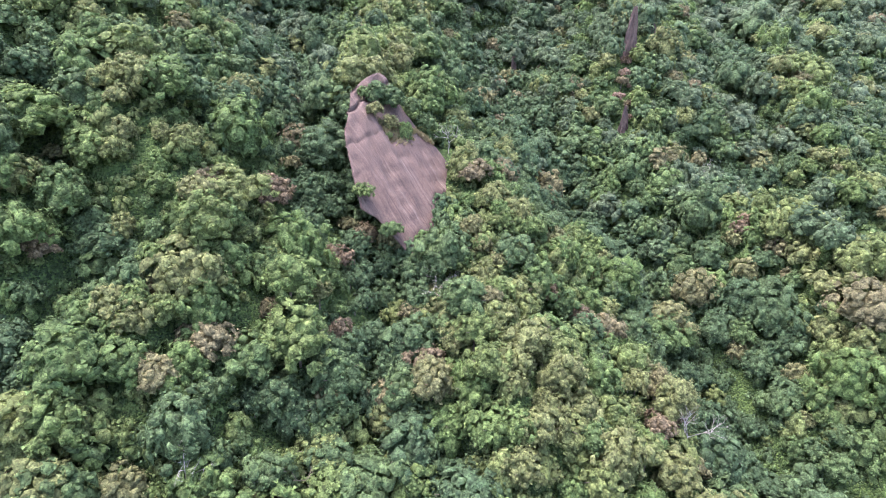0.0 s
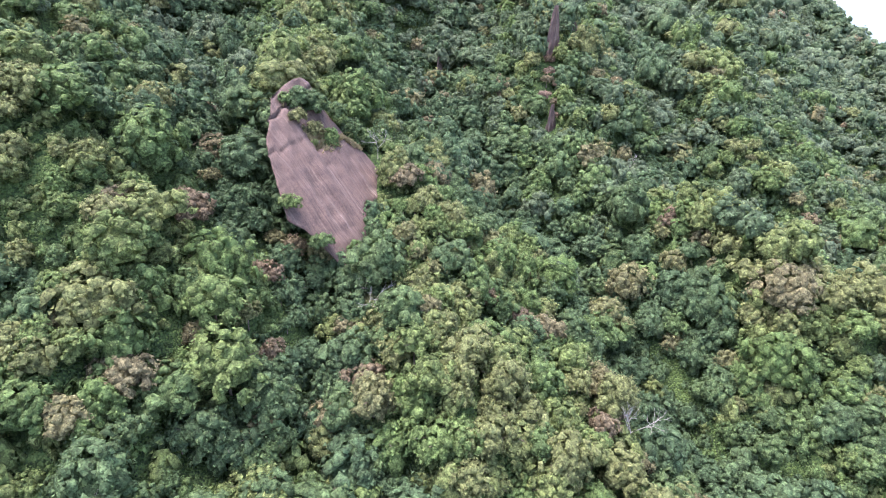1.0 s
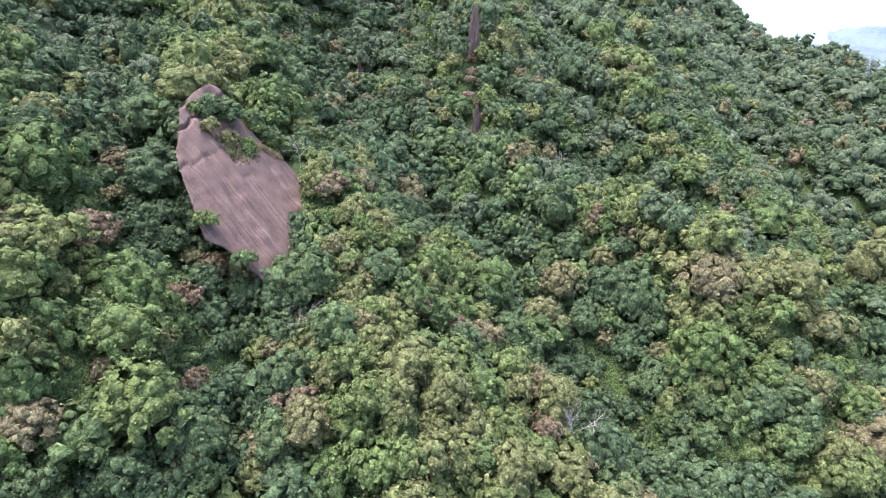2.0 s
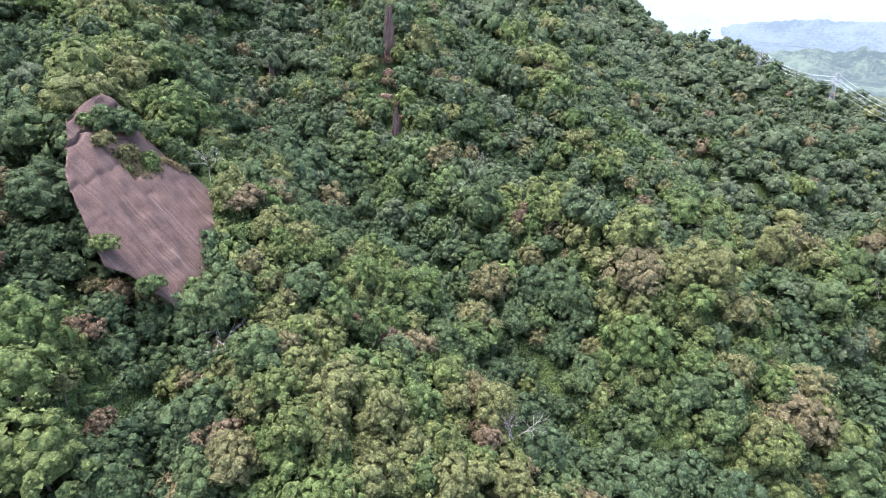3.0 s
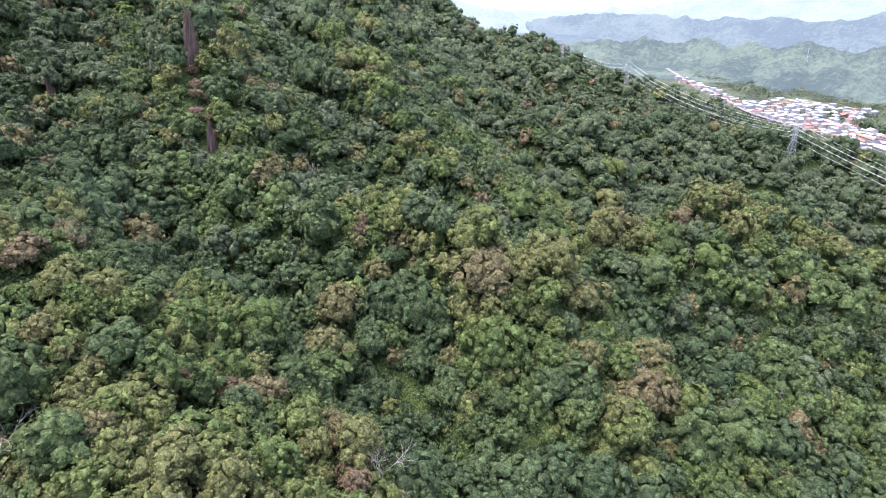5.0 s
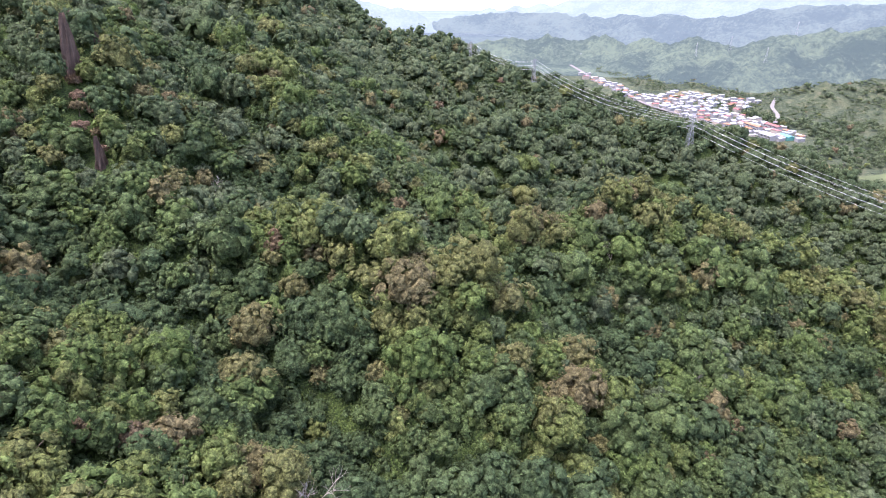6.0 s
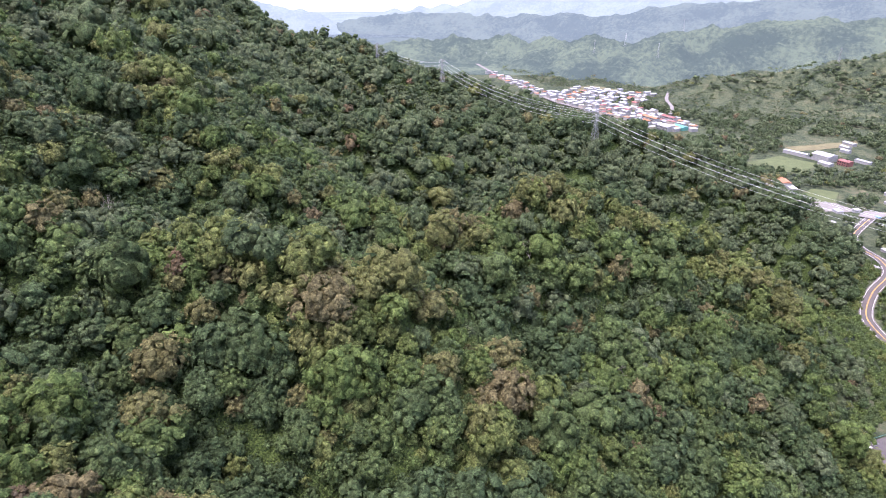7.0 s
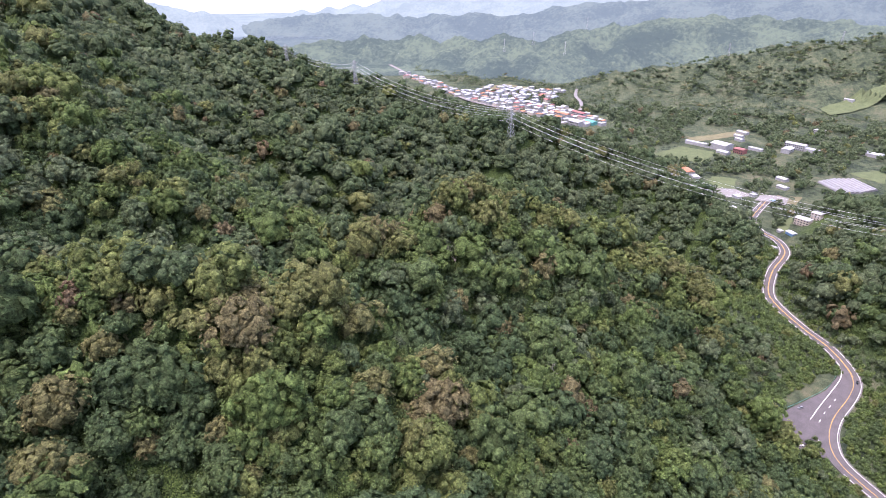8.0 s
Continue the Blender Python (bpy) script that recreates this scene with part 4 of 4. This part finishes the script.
TYRE = plain("tyre_rubber", (0.02, 0.02, 0.02), 0.9)
WHITE_CAR, SILVER_CAR, DARK_CAR = plain("white_car_paint", (0.72, 0.72, 0.72), 0.3, 0.5, scale=3, vary=0.05), plain("grey_car_paint", (0.20, 0.21, 0.22), 0.3, 0.5, 0.4, 3, 0.05), plain("black_car_paint", (0.03, 0.032, 0.036), 0.25, 0.5, 0.2, 3, 0.05)
for x, y, turn, paint, label in (
        (449.0, -31.6, 50, SILVER_CAR, "dark grey parked car in the lay-by"), (435.4, -21.6, 60, SILVER_CAR, "grey parked car beside a white one"),
        (429, -18.2, 62, WHITE_CAR, "white parked car in the lay-by"), (422.0, -14.6, 65, SILVER_CAR, "silver parked car at the lay-by's end"),
        (411.2, -23.0, 30, DARK_CAR, "black car parked across the lay-by"), (406.4, -29.7, 25, WHITE_CAR, "white car half under a leafy branch"), (500.8, -71.5, 75, DARK_CAR, "small black car on the road bend")):
    car(x, y, turn, paint, label)


def pole(x, y, tall, label, cross=True):
    root = tagged(base("utility_pole", x, y, ROAD_Z - 0.6), label, "pole")
    bm = bmesh.new()
    bar(bm, (0, 0, 0), (0, 0, tall), 0.14, 8)
    part("shaft", bm, GREY_WALL, root)
    bm = bmesh.new()
    if cross:
        bar(bm, (-1.0, 0, tall - 0.8), (1.0, 0.3, tall - 0.8), 0.08)
        bar(bm, (-0.9, 0, tall - 1.6), (0.9, 0.3, tall - 1.6), 0.08)
        part("crossarm", bm, STEEL, root)
    else:
        bar(bm, (0, 0, tall - 0.1), (0.7, 0.9, tall + 0.15), 0.06)
        box(bm, 0.5, 0.95, 0.75, 1.3, tall + 0.05, tall + 0.25, 0.03)
        part("lamp_head", bm, WHITE_ROOF, root)


pole(411.6, -18.7, 8.0, "slim street lamp standing in the lay-by", False)
pole(377.7, -80.0, 11.0, "concrete utility pole with crossarms beside the road")
pole(538.7, -62.5, 9.0, "thin utility pole on the road's verge")


# ---- fields and yards on the valley floor ----
def drape(name, corners, mat, label, category, lift=0.35):
    """A field laid on the ground between four corners."""
    (a, b, c, d), n = np.array(corners, float), 12
    s, t = np.meshgrid(np.linspace(0, 1, n), np.linspace(0, 1, n), indexing="ij")
    p = (1 - s)[..., None] * ((1 - t)[..., None] * a + t[..., None] * d) + s[..., None] * ((1 - t)[..., None] * b + t[..., None] * c)
    p = p + 2.0 * np.stack([wave_noise(p[..., 0], p[..., 1], 60, 81), wave_noise(p[..., 0], p[..., 1], 60, 82)], -1)
    z = land(p[..., 0], p[..., 1]) + lift
    i, j = np.meshgrid(np.arange(n - 1), np.arange(n - 1), indexing="ij")
    quads = np.stack([i * n + j, i * n + j + 1, (i + 1) * n + j + 1, (i + 1) * n + j], -1).reshape(-1, 4)
    me = mesh_of(name, np.concatenate([p, z[..., None]], -1).reshape(-1, 3), quads)
    me.materials.append(mat)
    return tagged(new(name, me), label, category, kind="structure")


drape("field", PLOTS[0], MEADOW, "flat green playing field with worn paths", "field")
drape("field", PLOTS[6], FALLOW, "strip of dry stubble along the river", "field")
drape("field", PLOTS[1], MEADOW, "mown lawn with a few small trees", "field")
drape("yard", [(926, 93), (958, 35), (938, 5), (894, 68)], TRACK, "pale concrete yard beside the road", "yard")
drape("field", PLOTS[3], FALLOW, "dry grass plot by the junction", "field")
drape("field", PLOTS[4], MEADOW, "bright green vegetable plot", "field")
drape("field", PLOTS[5], MEADOW, "pale green meadow below the hill", "field", 3.0)
drape("field", PLOTS[7], FALLOW, "tan fallow terrace above the village", "field")
drape("field", [(835, -19), (864, -36), (792, -31), (806, -22)], MEADOW, "small grass plot by the road", "field")
drape("junction", [(932, 1), (940, -34), (905, -30), (905, 8)], TRACK, "pale paved road junction", "road", 1.6)
drape("landslip", [(610, 60), (624, 50), (634, 58), (618, 66)], EARTH, "bare tan earth terrace cut into the slope", "earth", 1.0)
tagged(ribbon("village_street", eased([(1788, 1126), (1583, 906), (1510, 804), (1431, 723), (1364, 645), (1322, 554), (1290, 440)]), -5, 5, -1.0, TRACK), "pale main street through the village", "road", kind="structure")
tagged(ribbon("farm_track", eased([(1640, 450), (1524, 425), (1440, 389), (1360, 371)]), -4, 4, 2.0, TRACK), "pale track beside the grassy hill", "road", kind="structure")


# ---- buildings ----
def house(x, y, turn, wide, deep, tall, wall, roof, label, pitch=0.0, floors=1, windows=False, group=""):
    z = float(land(x, y))
    root = tagged(base("house", x, y, z - 0.6, turn), label, "house", group)
    bm = bmesh.new()
    box(bm, -wide / 2, wide / 2, -deep / 2, deep / 2, 0, tall)
    part("wall", bm, wall, root)
    bm = bmesh.new()
    if pitch:
        w, d, e = wide / 2 + 0.4, deep / 2 + 0.4, 0.25
        pts = [(-w, -d, tall), (w, -d, tall), (w, d, tall), (-w, d, tall), (-w, 0, tall + pitch), (w, 0, tall + pitch)]
        vs = [bm.verts.new(p) for p in pts] + [bm.verts.new((p[0], p[1], p[2] + e)) for p in pts]
        for f in ((0, 1, 5, 4), (2, 3, 4, 5)):
            bm.faces.new([vs[i] for i in f][::-1])
            bm.faces.new([vs[i + 6] for i in f])
        for f in ((0, 4, 10, 6), (4, 3, 9, 10), (1, 7, 11, 5), (5, 11, 8, 2), (0, 6, 7, 1), (3, 2, 8, 9)):
            bm.faces.new([vs[i] for i in f])
        for f in ((0, 3, 4), (1, 5, 2)):
            bm.faces.new([vs[i] for i in f])
        bmesh.ops.recalc_face_normals(bm, faces=bm.faces)
    else:
        box(bm, -wide / 2 - 0.35, wide / 2 + 0.35, -deep / 2 - 0.35, deep / 2 + 0.35, tall + 0.003, tall + 0.5)
    part("roof", bm, roof, root)
    if windows:
        step = tall / floors
        for f in range(floors):
            count = max(2, int(wide / 3.2))
            for k in range(count):
                cx = -wide / 2 + (k + 0.5) * wide / count
                for side in (-1, 1):
                    bm = bmesh.new()
                    y0 = side * deep / 2
                    box(bm, cx - 0.85, cx + 0.85, y0 - 0.06, y0 + 0.06, f * step + 0.9, f * step + step - 0.6)
                    part("window", bm, GLASS, root)
    return root


house(826, -46, 62, 17, 11, 8.5, CREAM, WHITE_ROOF, "cream three-storey house with white tin roofs", 1.2, 3, True)
house(838, -60, 62, 11, 9, 8.5, CREAM, WHITE_ROOF, "cream annexe with a white sloping roof", 1.0, 3, True)
house(789, -33, 40, 11, 7, 3.2, BLUE_ROOF, GREY_ROOF, "blue shed with a grey sheet roof by the road", 0.9)
house(800, -22, 40, 6, 5, 3.0, GREY_WALL, WHITE_ROOF, "small roadside hut with a pale roof", 0.7)
house(857, 31, 20, 17, 8, 4.5, GREY_WALL, WHITE_ROOF, "long shed with a white tin roof", 1.3)
house(846, 36, 20, 8, 6, 4.0, GREY_WALL, RED_ROOF, "small shed with a rusty roof", 0.8)
house(995, 104, 30, 22, 12, 8.5, WHITEWASH, ORANGE_ROOF, "white villa with orange tiled roofs", 2.0, 2, True)
house(984, 92, 30, 14, 9, 4.5, WHITEWASH, GREY_ROOF, "low white wing beside the villa", 0.0)
house(1179, 67, 60, 30, 24, 11, WHITEWASH, WHITE_ROOF, "big cream and white warehouse", 2.5)
house(1186, 104, 70, 52, 8, 6, GREY_WALL, GREY_ROOF, "long grey wall-like shed beside the playing field")
house(1166, 36, 60, 18, 14, 8, RED_ROOF, RED_ROOF, "red brick building by the warehouse", 1.5, 2, True)
house(1150, 62, 60, 20, 12, 5, WHITEWASH, WHITE_ROOF, "low white shed with a curved roof", 1.5)
house(1238, -52, 65, 34, 14, 10, WHITEWASH, WHITE_ROOF, "long white building with a bright roof", 1.8, 3, True)
house(1206, -38, -20, 24, 14, 8, WHITEWASH, WHITE_ROOF, "white building set at an angle", 1.5, 2, True)
house(1225, -78, 60, 22, 12, 6, GREY_WALL, GREY_ROOF, "low grey shed behind the white building", 1.0)
house(1373, -96, 60, 18, 12, 9, GREY_WALL, WHITE_ROOF, "pale square house among trees", 0.0, 3, True)
house(1316, 37, 50, 22, 10, 5, WHITEWASH, WHITE_ROOF, "white row house with a tin roof", 1.2)
house(1282, 42, 50, 18, 9, 5, WHITEWASH, WHITE_ROOF, "white row house with a tin roof", 1.2)
house(1255, 40, 50, 16, 9, 5, WHITEWASH, WHITE_ROOF, "white row house with a tin roof", 1.2)
house(1195, 12, 60, 24, 8, 5, GREY_WALL, WHITE_ROOF, "grey roadside building with arches", 0.0)
house(1030, -28, 50, 16, 10, 4.5, WHITEWASH, WHITE_ROOF, "white-roofed shed beside an orchard", 1.2)
house(989, -28, 50, 15, 9, 4.0, GREY_WALL, WHITE_ROOF, "pale shed in a farmyard", 1.0)
house(918, 30, 40, 10, 8, 4.0, GREY_WALL, GREY_ROOF, "small grey workshop at the junction", 0.0)
house(928, 10, 40, 8, 7, 4.5, WHITEWASH, WHITE_ROOF, "small white kiosk at the junction", 0.0)
house(912, -14, 40, 6, 5, 3.0, BLUE_ROOF, BLUE_ROOF, "blue tarpaulin stall at the junction", 0.8)
house(1245, -169, 60, 30, 16, 6, GREY_WALL, GREY_ROOF, "wide grey-roofed shed at the wood's edge", 1.5)
house(1683, -170, 60, 20, 10, 6, WHITEWASH, WHITE_ROOF, "white farmhouse below the hill", 1.2)
house(743, -15, 30, 6, 5, 3.2, GREY_WALL, WHITE_ROOF, "small hut with a white roof at the bend", 0.7)
house(1263, 323, 60, 26, 16, 7, TEAL_ROOF, TEAL_ROOF, "bright teal-roofed hall at the village edge", 2.0)
house(1240, 346, 60, 30, 22, 10, WHITEWASH, WHITE_ROOF, "large white factory hall", 2.0, 2, True)
house(1252, 330, 60, 16, 12, 7, WHITEWASH, ORANGE_ROOF, "white house with an orange roof", 2.0)
house(1293, 392, 60, 40, 12, 11, WHITEWASH, ORANGE_ROOF, "long school block with an orange roof", 2.0, 3, True)
house(1317, 362, 60, 36, 12, 11, WHITEWASH, RED_ROOF, "long school block with a red roof", 2.0, 3, True)
house(1893, 1158, 30, 12, 12, 26, WHITEWASH, WHITE_ROOF, "white tower block beyond the village", 0.0, 6, True)


def glasshouses():
    """Long low growing tunnels side by side."""
    a, u, v = Vector((1056, -84)), Vector((-0.86, -0.5)), Vector((0.62, -0.78))
    for n in range(9):
        p = a + v * (n * 7.2 - 10) + u * 30
        z = float(land(p.x, p.y))
        bm = bmesh.new()
        long = 62 - 3 * abs(n - 4)
        for k in range(9):
            t0, t1 = math.pi * k / 9, math.pi * (k + 1) / 9
            q = [(3.3 * math.cos(t), 3.0 * math.sin(t) + 0.4) for t in (t0, t1)]
            bm.faces.new([bm.verts.new((q[0][0], -long / 2, q[0][1])), bm.verts.new((q[0][0], long / 2, q[0][1])), bm.verts.new((q[1][0], long / 2, q[1][1])), bm.verts.new((q[1][0], -long / 2, q[1][1]))])
        for s in (-1, 1):
            ring = [bm.verts.new((3.3 * math.cos(math.pi * k / 9), s * long / 2, 3.0 * math.sin(math.pi * k / 9) + 0.4)) for k in range(10)]
            bm.faces.new(ring)
        bmesh.ops.remove_doubles(bm, verts=bm.verts, dist=0.01)
        bmesh.ops.recalc_face_normals(bm, faces=bm.faces)
        ob = part("greenhouse", bm, GREY_FILM)
        ob.matrix_basis = pose(p.x, p.y, z - 0.3, 0, 0, math.degrees(math.atan2(u.y, u.x)) - 90)
        tagged(ob, "long low greenhouse tunnel under grey film", "greenhouse", "greenhouses in the valley")


GREY_FILM = plain("grey_film", (0.17, 0.165, 0.165), 0.5, 0.4, scale=0.1)
glasshouses()


def village():
    rng = random.Random(91)
    looks = [(WHITEWASH, WHITE_ROOF, "white village house with a pale roof"), (WHITEWASH, GREY_ROOF, "white village house with a grey roof"), (CREAM, WHITE_ROOF, "cream village house with a white roof"),
             (WHITEWASH, ORANGE_ROOF, "white village house with an orange roof"), (CREAM, RED_ROOF, "cream village house with a red tin roof"), (GREY_WALL, GREY_ROOF, "grey concrete village house")]
    odds = [34, 18, 16, 10, 10, 12]
    spots = []
    for n in range(2500):
        k = rng.choices(range(len(STREET) - 1), (14, 14, 16, 18, 22, 26))[0]
        (ax, ay), (bx, by) = STREET[k], STREET[k + 1]
        f, w = rng.random(), (18, 22, 40, 52, 58, 48)[k]
        x, y = ax + (bx - ax) * f + rng.uniform(-0.6, 1) * w, ay + (by - ay) * f + rng.uniform(-1, 0.6) * w
        if n % 4 == 0:
            x, y = 1500 + rng.uniform(-110, 80), 600 + rng.uniform(-130, 80)
        if all(math.hypot(x - p, y - q) > 15 for p, q in spots) and len(spots) < 210:
            spots.append((x, y))
    for x, y in spots:
        wall, roof, label = rng.choices(looks, odds)[0]
        house(x, y, 60 + rng.uniform(-12, 12) + rng.choice((0, 90)), rng.uniform(9, 19), rng.uniform(8, 12), rng.choice((4, 6.5, 6.5, 9.5)), wall, roof, label, rng.choice((0, 0, 1.5, 2.0)), group="village houses")


village()


# ---- trees that stand out ----
def feature_tree(x, y, r, tone, tall, kind, label):
    z = float(land(x, y)) - 0.3
    root = tagged(base("tree", x, y, z), label, "tree", "trees that stand out")
    lift = 1.5 + r * 0.95
    v, q, f = NEAR[kind % len(NEAR)]
    me = mesh_of("crown", v * (r, r, r * tall) + (0, 0, lift), q, f, np.full(len(v), tone), smooth=True)
    me.materials.append(LEAF)
    new("crown", me).parent = root
    v, q = wood(np.random.RandomState(int(x) + 500), np.zeros(3), np.array((0.2, 0.1, lift + r * 0.3)), 0.035 * r + 0.1, r)
    me = mesh_of("trunk", v, q)
    me.materials.append(BARK)
    new("trunk", me).parent = root


for row in (
        (13.0, 140.3, 7.0, 0.56, 1.0, 4, "large pale green tree with a layered round crown"), (55.0, 174.9, 7.5, 0.80, 1.0, 3, "wide ochre-yellow tree turning colour"),
        (47.4, 176.3, 4.5, 0.90, 0.9, 2, "rusty pinkish-brown leafy tree"), (-58.3, 190.2, 6.5, 0.90, 1.1, 6, "withered reddish-brown tree among green ones"),
        (33.7, 402.3, 7.5, 0.88, 0.8, 3, "brownish tree high on the slope"), (139.6, 227.2, 8.0, 0.60, 1.0, 5, "vivid bright green broad tree"),
        (105.0, 218.0, 9.5, 0.72, 1.0, 7, "big rounded grey-olive tree in the gully"), (97.4, 242.6, 7.0, 0.10, 0.9, 6, "bluish-green dense round tree"),
        (73.3, 267.4, 7.5, 0.16, 0.9, 5, "grey-green dense round tree"), (124.9, 321.7, 4.0, 0.05, 1.6, 8, "slim tree with pale blue-green leaves"),
        (-3.3, 177.7, 4.5, 0.70, 0.9, 2, "yellowish tree with thin foliage"), (14.0, 163.5, 4.5, 0.74, 1.0, 3, "tan and yellow leafy tree"),
        (130.6, 237.6, 5.0, 0.91, 1.0, 4, "rust-brown tree in the gully"), (37.3, 180.5, 4.5, 0.90, 1.0, 4, "rust-brown tree on the spur"),
        (-73.9, 168.7, 6.5, 0.68, 0.9, 3, "yellow-green tree with a spreading crown"), (256.2, 85.6, 5.0, 0.86, 1.1, 4, "tan-leaved tree on the lower slope"),
        (225.2, 105.4, 5.0, 0.82, 1.1, 5, "pale tan tree on the lower slope"), (244.0, 197.7, 5.5, 0.76, 0.7, 1, "flat-topped pale grey-green tree"),
        (506.2, 369.3, 8.0, 0.92, 1.1, 4, "rose-brown tree on the far slope"), (134.1, 240.0, 4.5, 0.93, 0.8, 2, "reddish-brown tree beside a vivid green one"), (-15.2, 144.4, 2.8, 0.97, 2.0, 8, "slender pinkish-tan conical tree"),
        (106.5, 360.4, 3.0, 0.93, 1.2, 4, "rose-brown scrub below the crag"), (103.1, 348.0, 3.6, 0.95, 0.9, 2, "rose-brown scrub below the crag"), (100.4, 343.2, 3.4, 0.84, 0.9, 3, "dry olive scrub below the crag"), (105.9, 342.4, 3.0, 0.93, 0.9, 5, "rose-brown scrub below the crag"),
        (97.3, 335.3, 3.6, 0.97, 0.8, 3, "rusty pink scrub below the crag"), (102.6, 331.4, 2.8, 0.88, 0.9, 4, "tan scrub below the crag"), (100.8, 323.9, 2.6, 0.97, 0.8, 3, "rusty pink scrub below the crag"),
        (397, -36, 5.5, 0.58, 0.8, 2, "pale green feathery tree overhanging the lay-by"), (390, -22, 4.5, 0.4, 1.0, 3, "mid-green tree beside the lay-by")):
    feature_tree(*row)


def bare_tree(x, y, tall, spread, mat, label, seed):
    """A leafless tree: forked limbs that taper to twigs."""
    rng = np.random.RandomState(seed)
    bm = bmesh.new()

    def grow(p, d, length, r, depth):
        q = p + d * length
        bmesh.ops.create_cone(bm, cap_ends=False, segments=5, radius1=r, radius2=r * 0.66, depth=length, matrix=Matrix.Translation((p + q) / 2) @ d.to_track_quat("Z", "Y").to_matrix().to_4x4())
        if depth:
            for _ in range(3 if depth > 1 else 2):
                e = (d + Vector(rng.normal(size=3)) * 0.62 * spread + Vector((0, 0, 0.12))).normalized()
                grow(q, e, length * rng.uniform(0.6, 0.85), r * 0.62, depth - 1)

    grow(Vector((0, 0, 0)), Vector((0.05, 0.03, 1)).normalized(), tall * 0.42, tall * 0.014, 4)
    ob = part("bare_tree", bm, mat)
    ob.matrix_basis = pose(x, y, float(land(x, y)) - 0.3)
    return tagged(ob, label, "tree", "bare trees")


bare_tree(77.0, 144.1, 17, 1.0, PALE_BARK, "leafless white-barked tree with spreading branches", 1)
bare_tree(257.9, 102.3, 17, 1.1, PALE_BARK, "leafless pinkish-grey tree on the slope", 2)
bare_tree(280.4, 165.8, 14, 1.1, PALE_BARK, "leafless pale tree on the knoll", 3)
bare_tree(140.2, 302.0, 15, 1.0, PALE_BARK, "dead white tree hung with creepers", 4)
bare_tree(-62.5, 105.9, 14, 1.1, PALE_BARK, "half-bare tree with pale branches", 5)
bare_tree(-2.3, 178.6, 14, 1.0, PALE_BARK, "pale bare branches over yellow leaves", 6)
bare_tree(2.1, 237.3, 11, 1.0, PALE_BARK, "bare white tree behind the rock", 7)
bare_tree(-40.8, 114.7, 13, 1.0, BARK, "dead brown tree with thin twigs", 8)


# ---- growth on the rock ----
def rock_growth():
    rng = np.random.RandomState(95)
    for a, b, r, tone, label in (
            (8, 23.5, 4.2, 0.32, "grey-green bush on the rock's shelf"), (13.5, 20.0, 4.6, 0.28, "grey-green bush on the rock's shelf"), (3.0, 25, 2.6, 0.42, "small green bush on the rock's top"),
            (0.5, 17.0, 3.0, 0.69, "bright yellow-green sapling on the rock"), (6.0, 11.0, 3.2, 0.69, "bright yellow-green sapling on the rock"),
            (10.5, 4.5, 2.8, 0.44, "fresh green bush on the rock's ledge"), (13.0, 7.5, 2.6, 0.46, "fresh green bush on the rock's ledge"), (3.2, 6.5, 1.6, 0.60, "small shrub in dry grass on the rock"),
            (-24.5, -10.0, 3.0, 0.52, "fresh green creeper at the rock's foot"), (16, -29, 5.4, 0.34, "round leafy tree before the rock's foot"), (9, -34, 5.0, 0.40, "round leafy tree before the rock's foot"), (0, -37, 5.0, 0.36, "leafy tree at the rock's foot"), (-10, -36, 4.6, 0.44, "leafy tree at the rock's foot"), (-22, -26, 3.2, 0.40, "leafy tree at the rock's foot"),
            (25.5, 7.0, 3.4, 0.30, "leafy tree at the rock's flank"), (23.0, 15.0, 3.4, 0.36, "leafy tree at the rock's flank")):
        p = on_rock(a, b, r * 0.35)
        v, q, f = NEAR[int(rng.randint(0, 9))]
        me = mesh_of("bush", v * r * 1.2, q, f, np.full(len(v), tone), smooth=True)
        me.materials.append(LEAF)
        ob = new("bush", me)
        ob.matrix_basis = pose(*p, 0, 0, float(rng.uniform(0, 360)))
        tagged(ob, label, "bush", "bushes on the rock")
    vs, qs = [], []
    for n in range(700):
        t = rng.uniform()
        a = rng.uniform(0.5, 22)
        b = np.interp(a, [0.3, 2.0, 9, 16.8, 23], [20, 2.5, 3.0, 5.5, -3]) + rng.normal() * (0.8 if a > 13 else 1.6) + (rng.uniform(0, 9) if a < 12 else 0)
        p = on_rock(a, b, -0.1)
        for k in range(5):
            d = ROCK_OUT * 0.6 + np.array((0, 0, 0.8)) + rng.normal(size=3) * 0.5
            d /= np.linalg.norm(d)
            s = np.cross(d, rng.normal(size=3))
            s /= np.linalg.norm(s)
            h = rng.uniform(0.7, 1.6)
            n0 = 4 * len(qs)
            vs += [p - s * 0.2, p + s * 0.2, p + d * h + s * 0.05, p + d * h - s * 0.05]
            qs.append((n0, n0 + 1, n0 + 2, n0 + 3))
    me = mesh_of("dry_grass", np.array(vs), np.array(qs))
    me.materials.append(PALE_GRASS)
    tagged(new("dry_grass", me), "tufts of dry straw-coloured grass on the rock's ledge", "grass", kind="stuff")


rock_growth()
